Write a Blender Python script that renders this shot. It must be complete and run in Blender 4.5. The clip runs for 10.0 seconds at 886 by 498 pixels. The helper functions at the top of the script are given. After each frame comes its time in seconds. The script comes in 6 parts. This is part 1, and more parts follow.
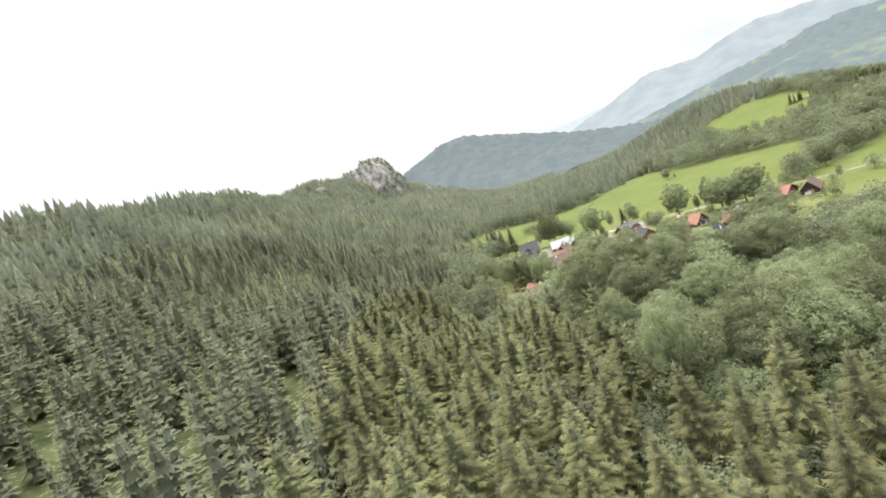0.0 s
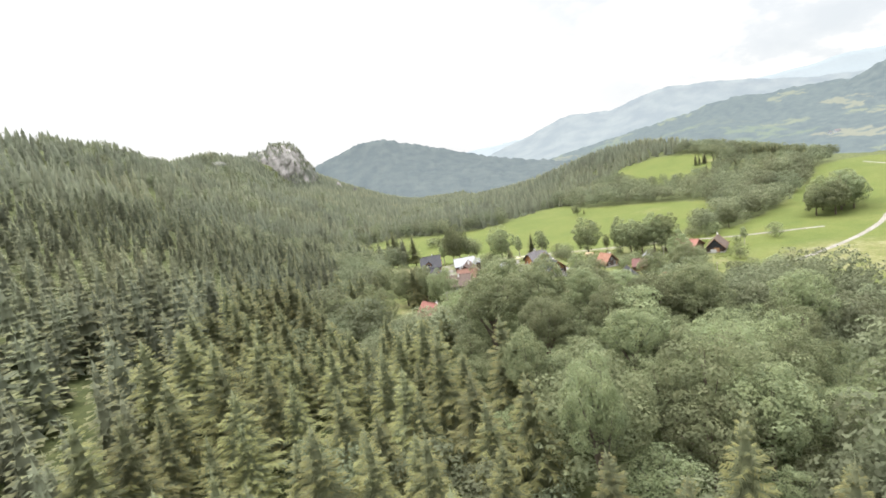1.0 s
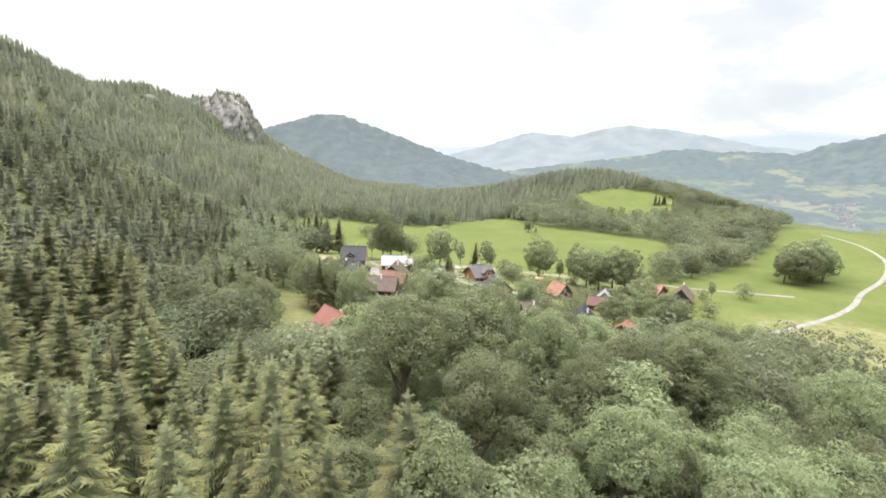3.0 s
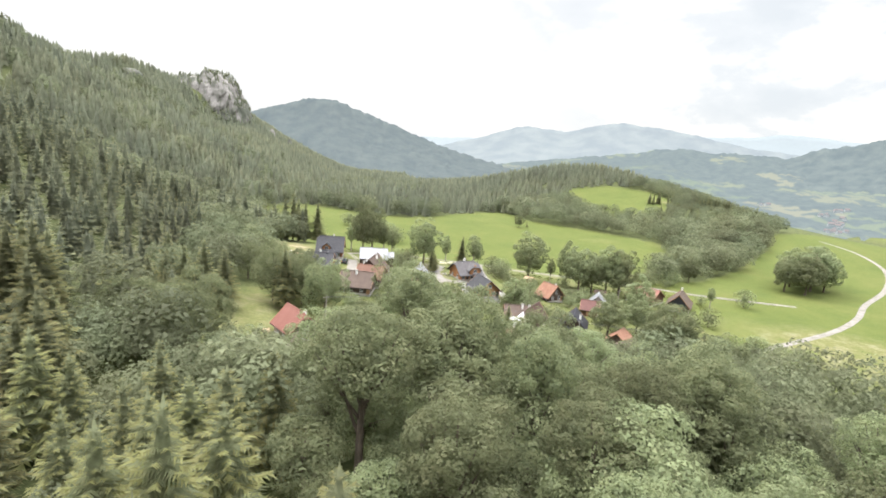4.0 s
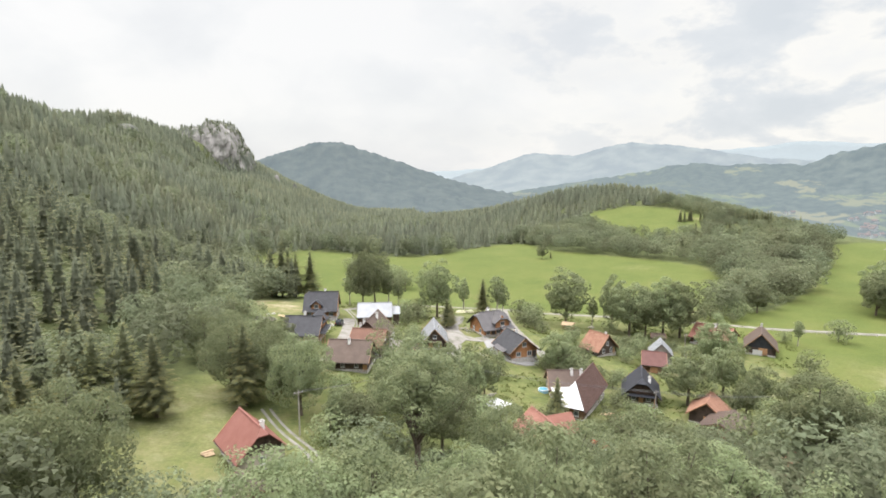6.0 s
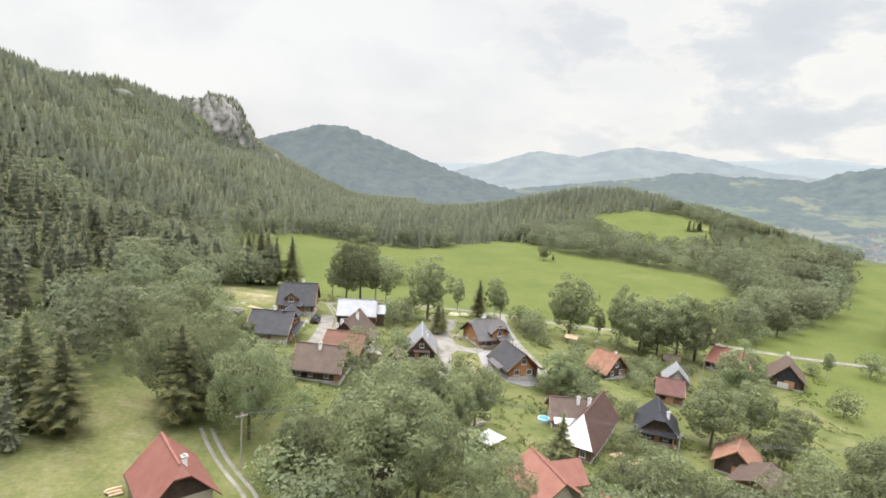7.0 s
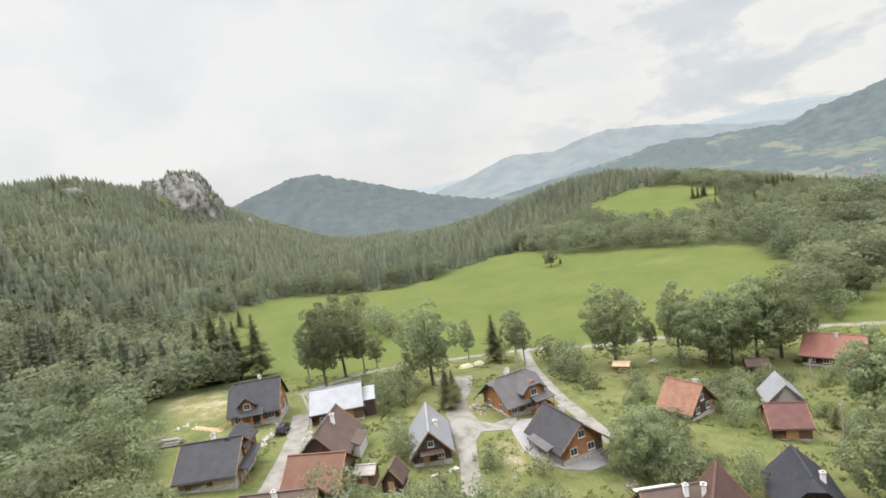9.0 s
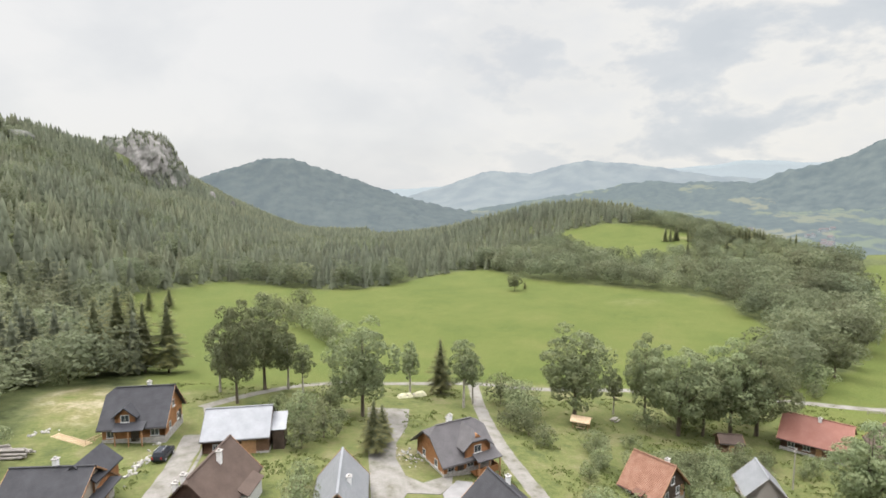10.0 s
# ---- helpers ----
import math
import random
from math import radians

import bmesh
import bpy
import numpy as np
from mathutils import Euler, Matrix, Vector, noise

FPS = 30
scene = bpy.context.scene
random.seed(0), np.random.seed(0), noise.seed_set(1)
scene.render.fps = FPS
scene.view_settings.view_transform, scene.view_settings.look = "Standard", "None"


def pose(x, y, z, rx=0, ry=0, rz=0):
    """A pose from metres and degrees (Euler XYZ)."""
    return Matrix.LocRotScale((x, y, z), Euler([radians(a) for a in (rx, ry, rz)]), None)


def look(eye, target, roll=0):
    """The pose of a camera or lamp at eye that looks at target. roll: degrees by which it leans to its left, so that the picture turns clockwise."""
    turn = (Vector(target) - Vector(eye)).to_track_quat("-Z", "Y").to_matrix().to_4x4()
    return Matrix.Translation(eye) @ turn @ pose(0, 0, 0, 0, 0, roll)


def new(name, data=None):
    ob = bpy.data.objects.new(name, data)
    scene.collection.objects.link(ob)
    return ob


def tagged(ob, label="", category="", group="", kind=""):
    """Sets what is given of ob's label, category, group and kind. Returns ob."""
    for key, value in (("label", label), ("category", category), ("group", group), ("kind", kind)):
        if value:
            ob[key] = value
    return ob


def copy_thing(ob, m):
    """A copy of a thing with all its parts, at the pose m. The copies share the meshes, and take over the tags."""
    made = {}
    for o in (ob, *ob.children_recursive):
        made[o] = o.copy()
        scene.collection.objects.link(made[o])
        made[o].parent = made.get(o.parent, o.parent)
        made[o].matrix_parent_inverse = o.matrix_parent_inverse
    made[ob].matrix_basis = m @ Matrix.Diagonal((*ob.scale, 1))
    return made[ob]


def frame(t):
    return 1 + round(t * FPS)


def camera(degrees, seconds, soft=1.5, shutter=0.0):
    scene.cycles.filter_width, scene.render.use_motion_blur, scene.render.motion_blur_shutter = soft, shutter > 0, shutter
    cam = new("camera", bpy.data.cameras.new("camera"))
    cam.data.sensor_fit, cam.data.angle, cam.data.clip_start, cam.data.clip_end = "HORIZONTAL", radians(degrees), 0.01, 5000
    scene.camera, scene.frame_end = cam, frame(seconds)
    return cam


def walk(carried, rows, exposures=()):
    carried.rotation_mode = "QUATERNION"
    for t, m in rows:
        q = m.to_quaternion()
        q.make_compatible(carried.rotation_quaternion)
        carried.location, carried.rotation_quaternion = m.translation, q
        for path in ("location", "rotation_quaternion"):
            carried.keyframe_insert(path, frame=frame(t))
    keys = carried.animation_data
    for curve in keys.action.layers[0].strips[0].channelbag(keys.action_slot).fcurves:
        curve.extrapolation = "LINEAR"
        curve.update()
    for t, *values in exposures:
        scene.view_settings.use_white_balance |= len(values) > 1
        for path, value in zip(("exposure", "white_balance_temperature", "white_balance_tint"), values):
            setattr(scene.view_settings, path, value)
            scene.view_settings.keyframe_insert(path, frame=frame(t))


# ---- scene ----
cam = camera(78.0, 10.0, soft=1.7)
PATH = [
    (0, (0.00, 0.00, 65.06), (-0.213, 9.911, 63.748), -20.67),
    (0.5, (0.68, 13.25, 62.55), (1.260, 23.165, 61.408), -19.91),
    (1, (3.44, 28.09, 59.60), (4.962, 37.837, 57.973), -10.01),
    (1.5, (5.84, 38.99, 57.78), (7.802, 48.664, 56.157), -7.89),
    (2, (8.92, 50.66, 56.10), (11.180, 60.194, 54.103), -0.14),
    (2.5, (12.26, 61.57, 54.43), (14.806, 71.067, 52.584), 2.18),
    (2.7, (13.59, 66.21, 53.77), (16.143, 75.723, 52.030), 1.35),
    (3.8, (20.24, 83.54, 51.77), (22.913, 92.970, 49.801), 5.93),
    (4, (21.55, 86.85, 51.60), (24.309, 96.259, 49.662), 4.54),
    (4.5, (23.88, 96.29, 50.54), (26.359, 105.849, 48.936), 6.71),
    (5, (26.79, 106.26, 50.11), (29.127, 115.889, 48.786), 3.93),
    (5.5, (29.19, 115.74, 49.54), (31.480, 125.408, 48.408), -1.71),
    (5.7, (30.65, 119.53, 49.34), (33.049, 129.161, 48.100), -1.77),
    (6.8, (36.71, 139.83, 47.05), (39.297, 149.384, 45.645), 5.48),
    (7, (37.96, 143.52, 47.10), (40.495, 153.078, 45.606), 4.09),
    (7.5, (41.11, 152.81, 46.52), (43.774, 162.342, 45.095), -1.00),
    (8, (44.67, 162.27, 45.79), (47.478, 171.805, 44.664), 2.66),
    (8.5, (47.34, 170.97, 45.37), (50.192, 180.475, 44.172), 1.38),
    (8.8, (49.52, 176.24, 45.90), (52.197, 185.806, 44.768), -7.35),
    (9, (50.13, 179.17, 45.46), (52.770, 188.749, 44.372), -8.96),
    (9.5, (53.67, 187.41, 44.95), (57.301, 196.641, 43.697), -0.59),
    (10, (57.01, 195.90, 44.81), (60.250, 205.303, 43.789), -0.03),
]
EXPOSURE = [(0, 1.13), (2.5, 1.16), (4.5, 1.12), (5.5, 0.96), (7, 0.87), (10, 0.74)]
walk(cam, [(t, look(eye, target, roll)) for t, eye, target, roll in PATH], EXPOSURE)

# ---- light: bright overcast sky with a veiled sun ----
SUN_EL, SUN_AZ = radians(52), radians(-35)
world = bpy.data.worlds.new("world")
scene.world = world
world.use_nodes = True
wt = world.node_tree
wt.nodes.clear()


def wnode(kind, **k):
    n = wt.nodes.new(kind)
    for key, v in k.items():
        n.inputs[key].default_value = v
    return n


sky = wt.nodes.new("ShaderNodeTexSky")
sky.sky_type = "NISHITA"
sky.sun_disc = False
sky.sun_elevation, sky.sun_rotation = SUN_EL, SUN_AZ
sky.air_density, sky.dust_density = 1.0, 3.0
coord = wt.nodes.new("ShaderNodeTexCoord")
stretch = wnode("ShaderNodeMapping", Location=(0.7, 0.2, 0.1), Scale=(1.0, 1.0, 1.7), Rotation=(0.0, 0.0, 0.6))
clouds = wnode("ShaderNodeTexNoise", Scale=4.2, Detail=8.0, Roughness=0.5, Distortion=0.25)
tone = wt.nodes.new("ShaderNodeValToRGB")
tone.color_ramp.elements[0].position, tone.color_ramp.elements[0].color = 0.33, (0.86, 0.87, 0.885, 1)
tone.color_ramp.elements[1].position, tone.color_ramp.elements[1].color = 0.60, (1.0, 0.995, 0.985, 1)
mid = tone.color_ramp.elements.new(0.47)
mid.color = (0.92, 0.928, 0.932, 1)
# an overcast sky grows brighter from the horizon to the zenith
split = wt.nodes.new("ShaderNodeSeparateXYZ")
rise = wnode("ShaderNodeMapRange")
rise.inputs["From Min"].default_value, rise.inputs["From Max"].default_value = 0.45, 1.0
rise.inputs["To Min"].default_value, rise.inputs["To Max"].default_value = 0.605, 5.6
lift_sky = wnode("ShaderNodeVectorMath")
lift_sky.operation = "SCALE"
scale_sky = wnode("ShaderNodeVectorMath")
scale_sky.operation = "SCALE"
scale_sky.inputs["Scale"].default_value = 0.10
cover = wnode("ShaderNodeMix", Factor=0.93)
cover.data_type = "RGBA"
back = wnode("ShaderNodeBackground", Strength=0.86)
wout = wt.nodes.new("ShaderNodeOutputWorld")
# heaped cloud: small billows with grey undersides, where the thin layer breaks up to the east
billow_map = wnode("ShaderNodeMapping", Location=(1.9, 0.4, 0.0), Scale=(1.0, 1.0, 2.1))
billows = wnode("ShaderNodeTexNoise", Scale=5.2, Detail=10.0, Roughness=0.56, Distortion=0.15)
heap = wt.nodes.new("ShaderNodeValToRGB")
for spot_at, grey in ((0.36, (0.73, 0.775, 0.815)), (0.455, (0.80, 0.835, 0.865)), (0.495, (0.93, 0.935, 0.925)), (0.53, (1.06, 1.04, 0.99)), (0.66, (0.98, 0.98, 0.97))):
    e = heap.color_ramp.elements.new(spot_at)
    e.color = (*grey, 1)
heap.color_ramp.elements.remove(heap.color_ramp.elements[-1])
heap.color_ramp.elements.remove(heap.color_ramp.elements[0])
east = wnode("ShaderNodeMapRange")
east.inputs["From Min"].default_value, east.inputs["From Max"].default_value = 0.18, 0.72
east.inputs["To Max"].default_value = 0.9
parts_of = wt.nodes.new("ShaderNodeSeparateXYZ")
layers = wnode("ShaderNodeMix")
layers.data_type = "RGBA"
# the higher sky is a little bluer
blue = wt.nodes.new("ShaderNodeValToRGB")
blue.color_ramp.elements[0].position, blue.color_ramp.elements[0].color = 0.35, (1, 1, 1, 1)
blue.color_ramp.elements[1].position, blue.color_ramp.elements[1].color = 0.75, (1.0, 0.99, 1.04, 1)
tint = wnode("ShaderNodeVectorMath")
tint.operation = "MULTIPLY"
for a, b in ((coord.outputs["Generated"], billow_map.inputs["Vector"]), (billow_map.outputs[0], billows.inputs["Vector"]), (billows.outputs["Fac"], heap.inputs["Fac"]),
             (coord.outputs["Generated"], parts_of.inputs[0]), (parts_of.outputs["X"], east.inputs["Value"]), (east.outputs[0], layers.inputs[0]),
             (tone.outputs["Color"], layers.inputs[6]), (heap.outputs["Color"], layers.inputs[7]), (parts_of.outputs["Z"], blue.inputs["Fac"]),
             (layers.outputs[2], tint.inputs[0]), (blue.outputs["Color"], tint.inputs[1])):
    wt.links.new(a, b)
for a, b in ((coord.outputs["Generated"], stretch.inputs["Vector"]), (stretch.outputs[0], clouds.inputs["Vector"]),
             (clouds.outputs["Fac"], tone.inputs["Fac"]), (sky.outputs[0], scale_sky.inputs[0]),
             (coord.outputs["Generated"], split.inputs[0]), (split.outputs["Z"], rise.inputs["Value"]),
             (tint.outputs[0], lift_sky.inputs[0]), (rise.outputs[0], lift_sky.inputs["Scale"]),
             (scale_sky.outputs[0], cover.inputs[6]), (lift_sky.outputs[0], cover.inputs[7]),
             (cover.outputs[2], back.inputs["Color"]), (back.outputs[0], wout.inputs["Surface"])):
    wt.links.new(a, b)
sun_data = bpy.data.lights.new("sun", "SUN")
sun_data.energy, sun_data.angle, sun_data.color = 1.5, radians(12), (1.0, 0.96, 0.88)
sun = new("sun", sun_data)
sun.matrix_world = look((math.sin(SUN_AZ) * 100, math.cos(SUN_AZ) * 100, 100 * math.tan(SUN_EL)), (0, 0, 0))

# ---- materials ----
def ramp_node(nt, stops):
    r = nt.nodes.new("ShaderNodeValToRGB")
    el = r.color_ramp.elements
    while len(el) < len(stops):
        el.new(0.5)
    for e, (pos, col) in zip(el, stops):
        e.position, e.color = pos, (*col, 1)
    return r


def material(name, stops, scale=1.0, rough=0.8, metal=0.0, fine=0.0, bump=0.2, detail=5.0, stretch_by=(1, 1, 1),
             vary=0.0, island=0.0, through_light=0.0, wave=0.0, wave_axis="X", glow=None, spec=0.3, tone_by=0.0):
    """A surface: broad variation by a noise ramp, fine grain, bump, and a shift of tone from piece to piece."""
    m = bpy.data.materials.new(name)
    m.use_nodes = True
    nt = m.node_tree
    b = nt.nodes["Principled BSDF"]
    link = nt.links.new
    tc = nt.nodes.new("ShaderNodeTexCoord")
    mp = nt.nodes.new("ShaderNodeMapping")
    mp.inputs["Scale"].default_value = stretch_by
    link(tc.outputs["Object"], mp.inputs["Vector"])
    n1 = nt.nodes.new("ShaderNodeTexNoise")
    n1.inputs["Scale"].default_value, n1.inputs["Detail"].default_value = scale, detail
    n1.inputs["Roughness"].default_value = 0.6
    link(mp.outputs[0], n1.inputs["Vector"])
    r = ramp_node(nt, stops)
    link(n1.outputs["Fac"], r.inputs["Fac"])
    colour = r.outputs["Color"]
    n2 = nt.nodes.new("ShaderNodeTexNoise")
    n2.inputs["Scale"].default_value, n2.inputs["Detail"].default_value = scale * 9, 3
    link(mp.outputs[0], n2.inputs["Vector"])
    height = n2.outputs["Fac"]
    if fine:
        mr = nt.nodes.new("ShaderNodeMapRange")
        mr.inputs["To Min"].default_value, mr.inputs["To Max"].default_value = 1 - fine, 1 + fine
        link(n2.outputs["Fac"], mr.inputs["Value"])
        mul = nt.nodes.new("ShaderNodeVectorMath")
        mul.operation = "SCALE"
        link(colour, mul.inputs[0])
        link(mr.outputs[0], mul.inputs["Scale"])
        colour = mul.outputs[0]
    for amount, kind in ((vary, "ShaderNodeObjectInfo"), (island, "ShaderNodeNewGeometry"), (tone_by, "ShaderNodeAttribute")):
        if amount:
            src = nt.nodes.new(kind)
            if kind.endswith("Attribute"):
                src.attribute_name = "tone"
                out = src.outputs["Fac"]
            else:
                out = src.outputs["Random"] if kind.endswith("Info") else src.outputs["Random Per Island"]
            mr = nt.nodes.new("ShaderNodeMapRange")
            mr.inputs["To Min"].default_value, mr.inputs["To Max"].default_value = 1 - amount, 1 + amount
            link(out, mr.inputs["Value"])
            hs = nt.nodes.new("ShaderNodeHueSaturation")
            mh = nt.nodes.new("ShaderNodeMapRange")
            mh.inputs["To Min"].default_value, mh.inputs["To Max"].default_value = 0.5 - amount * 0.03, 0.5 + amount * 0.05
            link(out, mh.inputs["Value"])
            link(mh.outputs[0], hs.inputs["Hue"])
            link(mr.outputs[0], hs.inputs["Value"])
            link(colour, hs.inputs["Color"])
            colour = hs.outputs["Color"]
    if wave:
        wv = nt.nodes.new("ShaderNodeTexWave")
        wv.bands_direction = wave_axis
        wv.inputs["Scale"].default_value, wv.inputs["Distortion"].default_value = wave, 0.4
        link(tc.outputs["Object"], wv.inputs["Vector"])
        height = wv.outputs["Fac"]
    link(colour, b.inputs["Base Color"])
    b.inputs["Roughness"].default_value, b.inputs["Metallic"].default_value = rough, metal
    b.inputs["Specular IOR Level"].default_value = spec
    if bump:
        bp = nt.nodes.new("ShaderNodeBump")
        bp.inputs["Strength"].default_value, bp.inputs["Distance"].default_value = bump, 0.05
        link(height, bp.inputs["Height"])
        link(bp.outputs[0], b.inputs["Normal"])
    if glow:
        b.inputs["Emission Color"].default_value, b.inputs["Emission Strength"].default_value = (*glow[0], 1), glow[1]
    if through_light:
        tr = nt.nodes.new("ShaderNodeBsdfTranslucent")
        link(colour, tr.inputs["Color"])
        mx = nt.nodes.new("ShaderNodeMixShader")
        mx.inputs[0].default_value = through_light
        link(b.outputs[0], mx.inputs[1])
        link(tr.outputs[0], mx.inputs[2])
        link(mx.outputs[0], nt.nodes["Material Output"].inputs["Surface"])
    return m


def shades(c, lo=0.75, hi=1.25):
    return [(0.3, tuple(v * lo for v in c)), (0.7, tuple(min(1, v * hi) for v in c))]


SPRUCE = material("spruce_needles", [(0.25, (0.123, 0.136, 0.083)), (0.55, (0.174, 0.185, 0.101)), (0.8, (0.238, 0.234, 0.121))], 0.35, 0.6, fine=0.2, bump=0, vary=0.24, island=0.12, through_light=0.52, spec=0.06)
SPRUCE_TIP = material("spruce_tips", [(0.25, (0.172, 0.177, 0.080)), (0.7, (0.255, 0.242, 0.108))], 0.5, 0.6, fine=0.15, bump=0, vary=0.28, island=0.14, through_light=0.52, spec=0.06)
LEAF = material("broad_leaves", [(0.25, (0.137, 0.158, 0.091)), (0.5, (0.183, 0.204, 0.108)), (0.8, (0.249, 0.255, 0.139))], 0.45, 0.5, fine=0.2, bump=0, vary=0.34, island=0.10, through_light=0.52, spec=0.06)
# far spruces are bluer than near ones: distance haze put into the needle colour
FAR_SPRUCE = material("far_spruces", [(0.3, (0.132, 0.147, 0.106)), (0.55, (0.169, 0.183, 0.121)), (0.8, (0.223, 0.225, 0.136))], 0.012, 0.7, fine=0.2, bump=0, island=0.06, tone_by=0.2, through_light=0.52, spec=0.06)
FAR_TIP = material("far_spruce_tips", [(0.3, (0.160, 0.171, 0.101)), (0.7, (0.241, 0.239, 0.129))], 0.02, 0.7, fine=0.2, bump=0, island=0.09, tone_by=0.22, through_light=0.52, spec=0.06)
FAR_LEAF = material("far_broadleaf", [(0.3, (0.126, 0.144, 0.089)), (0.55, (0.160, 0.174, 0.102)), (0.8, (0.205, 0.209, 0.122))], 0.03, 0.6, fine=0.2, bump=0, island=0.09, tone_by=0.3, through_light=0.52, spec=0.06)
BARK = material("bark", shades((0.10, 0.080, 0.060), 0.6, 1.4), 3, 0.9, fine=0.3, bump=0.6, stretch_by=(1, 1, 0.2))
PALE_BARK = material("pale_bark", shades((0.33, 0.30, 0.26), 0.6, 1.2), 3, 0.9, fine=0.3, bump=0.5)
ROCK = material("limestone", [(0.36, (0.080, 0.088, 0.068)), (0.46, (0.130, 0.130, 0.112)), (0.53, (0.195, 0.187, 0.172)), (0.70, (0.285, 0.270, 0.252))], 0.045, 0.95, fine=0.35, bump=0.8, detail=9.0, stretch_by=(1, 1, 0.4), spec=0.1)
GRAVEL = material("gravel", [(0.30, (0.095, 0.094, 0.064)), (0.42, (0.145, 0.136, 0.116)), (0.55, (0.178, 0.168, 0.150)), (0.8, (0.210, 0.200, 0.180))], 0.4, 0.95, fine=0.22, bump=0.4, spec=0.1)
PAVING = material("paving", shades((0.19, 0.185, 0.178), 0.85, 1.1), 0.8, 0.85, fine=0.12, bump=0.2)

# ---- the ground ----
def sstep(a, b, v):
    t = np.clip((v - a) / (b - a), 0, 1)
    return t * t * (3 - 2 * t)


def gz(x, y):
    x = np.asarray(x, float); y = np.asarray(y, float)
    base = 6.0 - 0.1 * (np.clip(x, -120, 145) - 20)
    flat = -6.5 - 0.034 * np.clip(y - 480, 0, 900)
    g = base + (flat - base) * sstep(292, 400, y + 0.2 * (x - 60))
    g = g + 2.6 * np.exp(-((x - 78) / 34) ** 2 - ((y - 272) / 26) ** 2) - 1.5 * np.exp(-((x - 100) / 30) ** 2 - ((y - 225) / 20) ** 2)
    g = g + 4.0 * sstep(-40, -220, y)
    # swell of the forest edge
    g = g + 6.0 * np.exp(-((x - 48) / 34) ** 2 - ((y - 130) / 30) ** 2)
    # forested ridge
    xr = -250 + 0.11 * (y - 300)
    zr = 124 - 42 * sstep(520, 250, y) - 13 * sstep(600, 740, y) + 24 * sstep(760, 980, y) + 12 * sstep(1050, 1300, y) - 90 * sstep(1480, 2000, y) - 20 * sstep(250, -150, y)
    xv = 5 + 0.16 * np.clip(y - 320, 0, 2000)
    s = np.clip((x - xr) / (xv - xr), -1.5, 1)
    up = np.where(s > 0, (1 - np.clip(s, 0, 1)) ** 1.3, 1 - 0.35 * s * s)
    g = g + (zr + 6) * up
    # hollow below the crag
    g = g - 46 * np.exp(-((x + 100) / 46) ** 2 - ((y - 1120) / 190) ** 2) * sstep(1290, 1215, y)
    # low hill across the meadow
    ridge = 7 + 35 * np.exp(-((y - 720) / 170) ** 2)
    wide = np.where(x < 390, 120.0, 110.0)
    g = g + ridge * sstep(240, 420, y) * np.exp(-((x - 390) / wide) ** 2) * sstep(1150, 850, y)
    # the wide valley beyond
    g = g - 62 * sstep(430, 1200, x + 0.1 * y) - 30 * sstep(1100, 1900, y)
    return g


def inside(poly, x, y):
    """Whether points lie in a polygon."""
    x, y = np.asarray(x, float), np.asarray(y, float)
    hit = np.zeros(np.broadcast(x, y).shape, bool)
    for (x0, y0), (x1, y1) in zip(poly, poly[1:] + poly[:1]):
        cross = (y0 > y) != (y1 > y)
        hit ^= cross & (x < (x1 - x0) * (y - y0) / ((y1 - y0) or 1e-9) + x0)
    return hit


MEADOW = [(36, 322), (30, 345), (16, 385), (4, 430), (5, 468), (38, 548), (60, 525), (72, 507), (92, 488), (110, 484), (131, 492), (150, 512), (185, 535), (204, 530), (206, 480), (238, 434), (258, 392), (237, 347), (214, 325), (190, 318), (150, 311), (125, 316), (109, 323), (75, 329), (58, 325)]
HILL_FIELD = [(296, 600), (318, 618), (357, 611), (386, 584), (393, 538), (350, 508), (320, 495), (290, 508), (278, 530)]
RIGHT_FIELD = [(178, 296), (222, 303), (268, 328), (330, 372), (372, 409), (420, 420), (520, 400), (560, 250), (420, 60), (260, 90), (182, 130), (158, 205), (168, 260)]
VILLAGE = [(20, 192), (6, 196), (2, 240), (14, 246), (22, 262), (20, 290), (18, 312), (36, 330), (58, 330), (125, 318), (190, 320), (186, 262), (166, 235), (128, 200), (100, 206), (70, 200), (48, 214), (36, 206), (26, 196)]


def is_open(x, y):
    return inside(MEADOW, x, y) | inside(HILL_FIELD, x, y) | inside(RIGHT_FIELD, x, y) | inside(VILLAGE, x, y)


def axis(stops):
    out = []
    for a, b, step in stops:
        out += list(np.arange(a, b, step))
    return np.array(out + [stops[-1][1]])


def grid_mesh(name, xs, ys, zs):
    nx, ny = len(xs), len(ys)
    X, Y = np.meshgrid(xs, ys)
    mesh = bpy.data.meshes.new(name)
    mesh.vertices.add(nx * ny)
    mesh.vertices.foreach_set("co", np.stack([X, Y, zs(X, Y)], -1).ravel())
    i = (np.arange(ny - 1)[:, None] * nx + np.arange(nx - 1)[None]).ravel()
    quads = np.stack([i, i + 1, i + nx + 1, i + nx], -1)
    mesh.loops.add(quads.size)
    mesh.loops.foreach_set("vertex_index", quads.ravel())
    mesh.polygons.add(len(quads))
    mesh.polygons.foreach_set("loop_start", np.arange(0, quads.size, 4))
    mesh.polygons.foreach_set("use_smooth", np.ones(len(quads), bool))
    mesh.update(calc_edges=True)
    return mesh, X.ravel(), Y.ravel()


